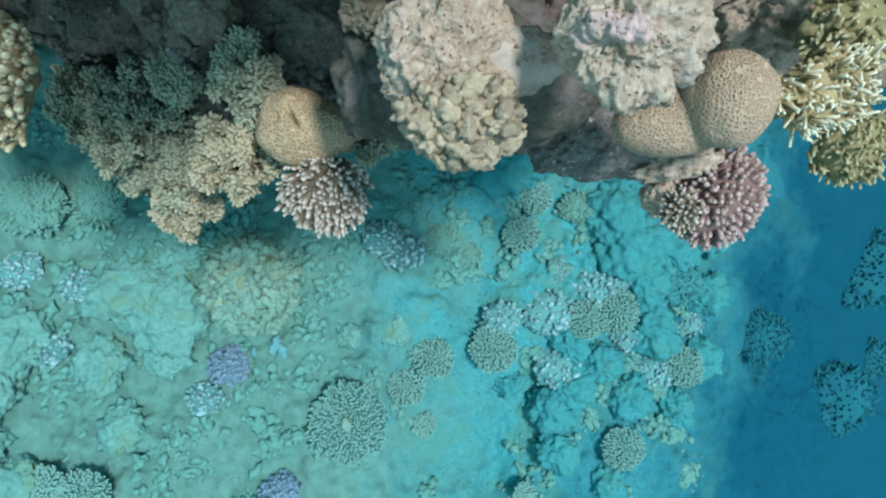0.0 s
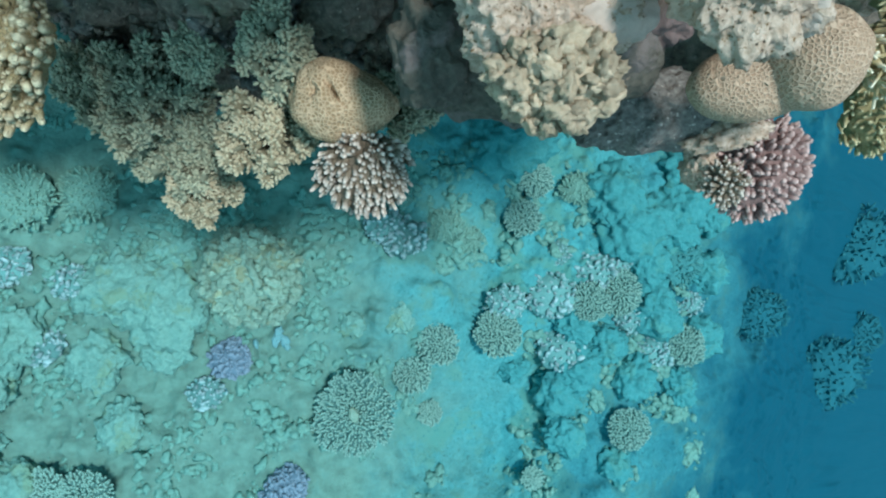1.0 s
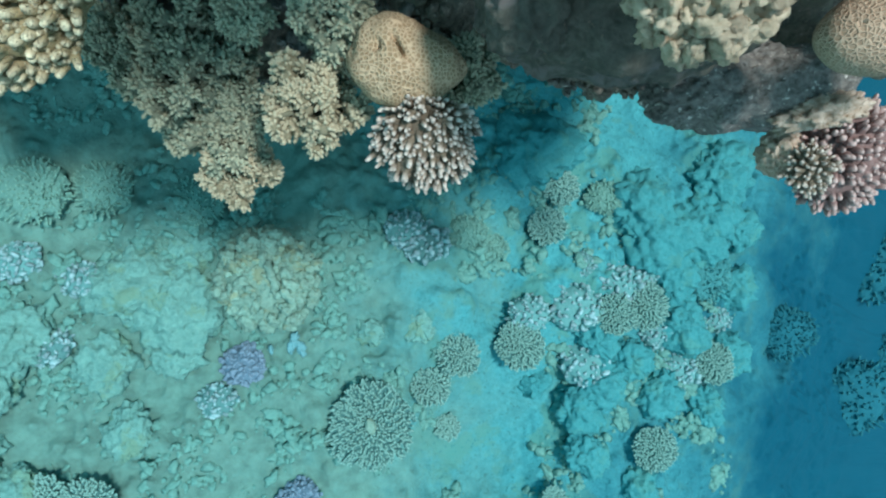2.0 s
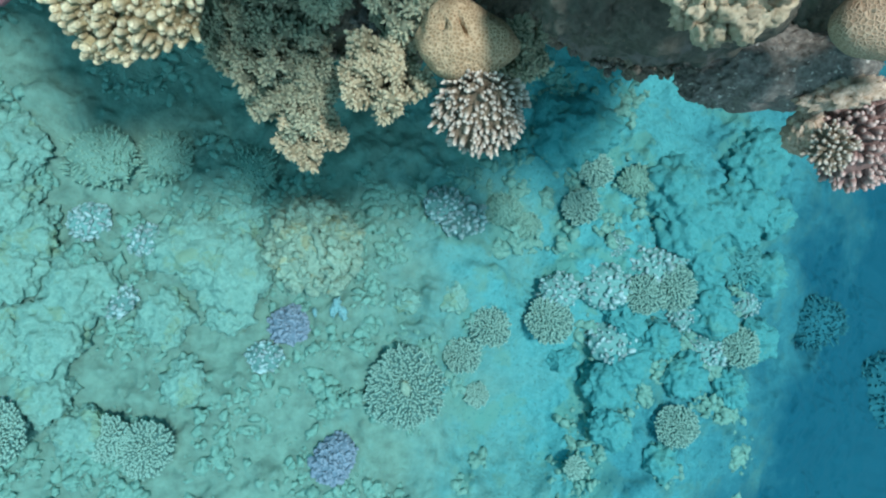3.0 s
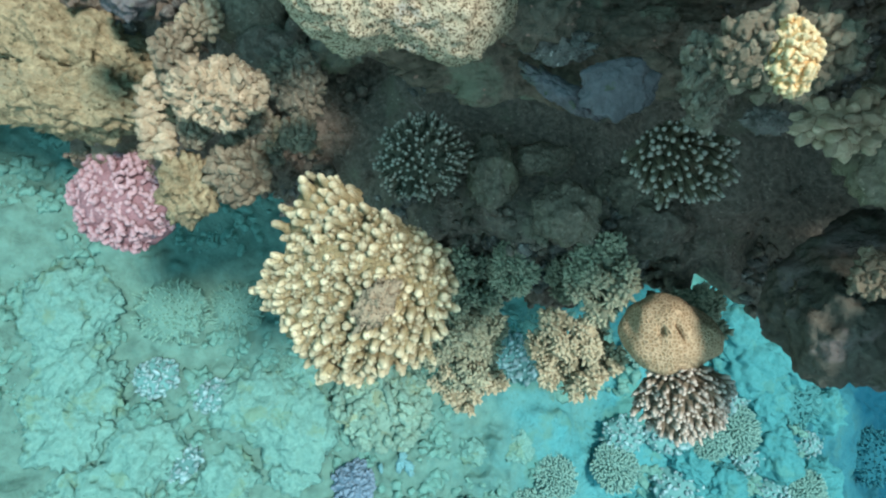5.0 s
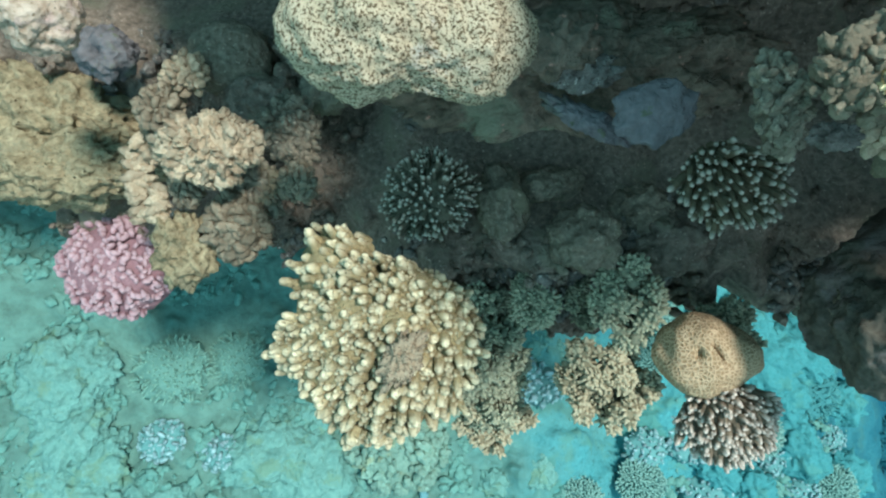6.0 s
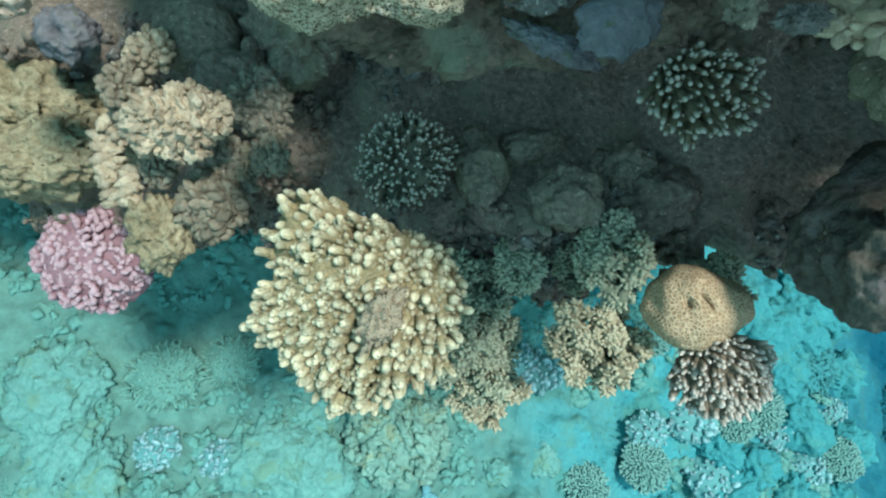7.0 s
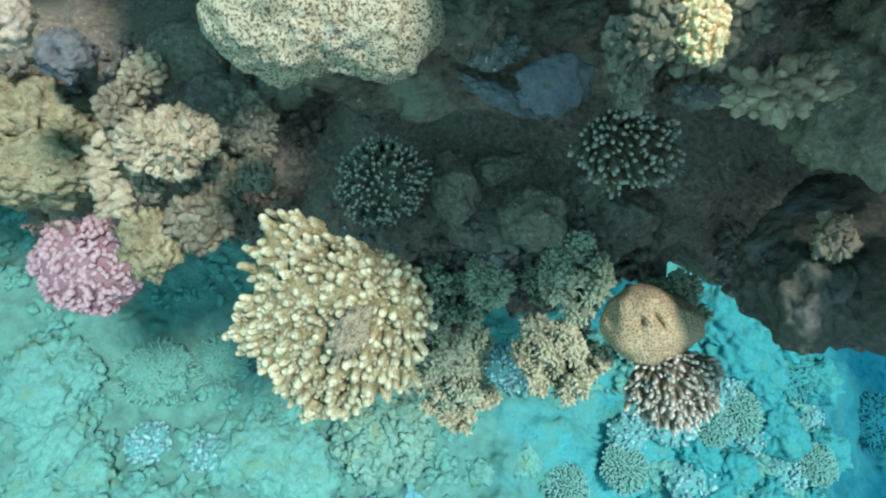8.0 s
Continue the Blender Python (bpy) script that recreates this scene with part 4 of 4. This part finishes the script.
rock("olive_rock", "dark olive rock beside the recess", "rock", ROCK_RIGHT, (0.10, 0.11, 0.08), M_MOSS, rough=0.3, freq=1.6, seed=43)
cauliflower_coral("knobby_coral", "small dun knobby crust under the ledge", "coral", SIDE_CORAL, (0.026, 0.028, 0.016), OUT, 50, 100, 0.0055, M_ORANGE, 44, jag=0.6)
rock("plum_boulder", "smooth plum-brown rock between two sunlit heads", "rock", PLUM, (0.075, 0.08, 0.06), M_PLUM, rough=0.2, freq=1.4, seed=45)
rock("crust_coral", "orange crust patch on a brown boulder", "coral", MOSS_PATCH, (0.020, 0.030, 0.016), M_ORANGE, rough=0.5, freq=2.4, seed=46)
for k, (at, radii) in enumerate(((BLOCK_A, (0.06, 0.055, 0.05)), (BLOCK_B, (0.055, 0.05, 0.05)), (BLOCK_C, (0.07, 0.035, 0.05)), (BLOCK_D, (0.045, 0.07, 0.05)), (BACK_A, (0.06, 0.05, 0.05)), (BACK_B, (0.08, 0.06, 0.06)), (BACK_C, (0.07, 0.06, 0.06)))):
    rock("reef_block", "dull grey rounded rock in the shade", "rock", at, radii, M_MOSS if k < 4 else M_WALL, rough=0.22, freq=1.8, seed=50 + k, group="shaded blocks")

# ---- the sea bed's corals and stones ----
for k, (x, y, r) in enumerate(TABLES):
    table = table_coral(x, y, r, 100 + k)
    if r > 0.18:
        spot = Shape()
        spot.blob((0.01, -0.015, 0.35 * r + 0.085), (0.024, 0.034, 0.014), 3, basis((0.1, -0.3, 1)), 0.35, 1.8, 4, 4)
        part("pale_spot", spot, M_HEAP, table, "pale worn spot at the middle")
for x, y, r in ROUND:
    table_coral(x, y, r, 140, label="pale round brush coral on the sea bed")
for k, (x, y, r) in enumerate(BUSHES):
    z = ground(x, y)
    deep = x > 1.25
    # Bushes past x 1.25 switch to the haze-coloured copies.
    material = M_DEEP_HAZED if x > 1.75 else M_HALF_HAZED if deep else M_BUSH
    label = "coral bush in the deep, coloured blue for water haze" if deep else "greenish low coral bush on the sea bed"
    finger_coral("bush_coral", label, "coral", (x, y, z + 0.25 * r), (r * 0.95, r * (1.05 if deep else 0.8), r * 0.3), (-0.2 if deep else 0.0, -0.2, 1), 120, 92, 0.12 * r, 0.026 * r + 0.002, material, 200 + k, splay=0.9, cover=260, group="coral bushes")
for k, (x, y, r) in enumerate(PURPLE):
    cauliflower_coral("purple_coral", "dusky purple round coral on the sea bed", "coral", (x, y, ground(x, y) + 0.25 * r), (r * 0.9, r * 0.9, r * 0.6), (0, -0.15, 1), 170, 95, 0.075 * r + 0.002, M_PURPLE, 230 + k, group="purple corals")
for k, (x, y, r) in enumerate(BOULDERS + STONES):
    # Right of x 0.3 the boulders take the haze-coloured copy.
    rock("boulder", "pale boulder on the sea bed, coloured with the water's tint", "rock", (x, y, ground(x, y) + 0.15 * r), (r, r * 0.85, r * (0.62 if x > 0.3 else 0.44)), M_HAZED_BOULDER if x > 0.3 else M_BOULDER, axis=(0, -0.1, 1), rough=0.30, freq=1.6, seed=260 + k, level=5, hold=crusty, group="boulders on the sea bed", spin=k * 1.3)
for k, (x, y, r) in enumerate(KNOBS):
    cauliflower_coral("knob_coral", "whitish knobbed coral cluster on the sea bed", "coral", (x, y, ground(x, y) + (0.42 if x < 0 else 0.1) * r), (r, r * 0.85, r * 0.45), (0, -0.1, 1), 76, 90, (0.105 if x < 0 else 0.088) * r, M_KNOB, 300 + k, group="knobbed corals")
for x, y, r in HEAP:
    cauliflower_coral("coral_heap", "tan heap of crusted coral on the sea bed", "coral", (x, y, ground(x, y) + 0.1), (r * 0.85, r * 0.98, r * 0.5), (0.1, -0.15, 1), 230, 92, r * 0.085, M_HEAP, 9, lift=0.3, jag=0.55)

for k, (x, y, r) in enumerate(FRAGMENTS):
    rock("coral_fragment", "white broken coral fragment on the sand", "coral", (x, y, ground(x, y) + relief(x, y) + 0.008), (r * 0.7, r * 0.32, 0.012), M_WHITE, axis=(0.1, -0.1, 1), rough=0.5, freq=1.8, seed=500 + k, level=4, octaves=4, spin=k * 0.9 + 0.5, group="coral fragments")

# ---- loose growth that nobody could count ----
rng = random.Random(3)
rubble = Shape()
for cluster in range(420):
    cx, cy = -2.6 + 4.1 * rng.random() ** 1.25, rng.uniform(-0.8, 1.9)
    sand = math.exp(-(((cx - 0.1) / 0.30) ** 2 + ((cy - 0.05) / 0.40) ** 2))
    if rng.random() < sand * 1.2 or noise.noise(Vector((cx * 2.2, cy * 2.2, 7))) < -0.2:
        continue
    wide = 0.02 + 0.045 * rng.random()
    for k in range(rng.randint(14, 34)):
        x, y = cx + rng.gauss(0, wide), cy + rng.gauss(0, wide * 0.8)
        w = 0.006 + 0.020 * rng.random() ** 2.5
        rubble.blob((x, y, ground(x, y) + relief(x, y) + w * 0.1), (w * rng.uniform(0.8, 1.9), w, w * 0.8), 1 if w < 0.010 else 2, basis((rng.random() - 0.5, rng.random() - 0.5, 1), rng.random() * 6), 0.7, 1.7, rng.random() * 90, 3)
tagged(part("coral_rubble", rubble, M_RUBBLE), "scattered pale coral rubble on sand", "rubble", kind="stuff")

growth, crust = Shape(), Shape()
near = [Vector(v) for v in wall_verts if -1.75 < v[0] < 0.35 and 1.95 < v[2] < 3.02 and v[1] < 1.5]
for k in range(5200):
    p = rng.choice(near)
    rich = noise.noise(p * 5.0 + Vector((3, 3, 3)))
    if rich < -0.12:
        continue
    w = 0.004 + 0.011 * rng.random() ** 2 + 0.006 * max(0.0, rich)
    out = np.array((rng.random() - 0.5, -0.5 - 0.4 * rng.random(), 0.8))
    shape = crust if noise.noise(p * 6.0) > 0.15 else growth
    for q in range(3):
        c = np.array(p) + np.array([rng.gauss(0, w * 0.9) for _ in range(3)])
        shape.blob(c, (w * rng.uniform(0.6, 1.2), w * 0.8, w * rng.uniform(0.7, 1.6)), 2 if w > 0.0135 else 1, basis(out / np.linalg.norm(out), rng.random() * 6), 0.5, 1.7, rng.random() * 90, 2)
tagged(part("reef_turf", growth, M_WALL), "dull turf and knobs over shaded reef rock", "reef growth", kind="stuff")
tagged(part("reef_crust", crust, M_SLAB), "grey crusting knobs on the reef wall", "reef growth", kind="stuff")
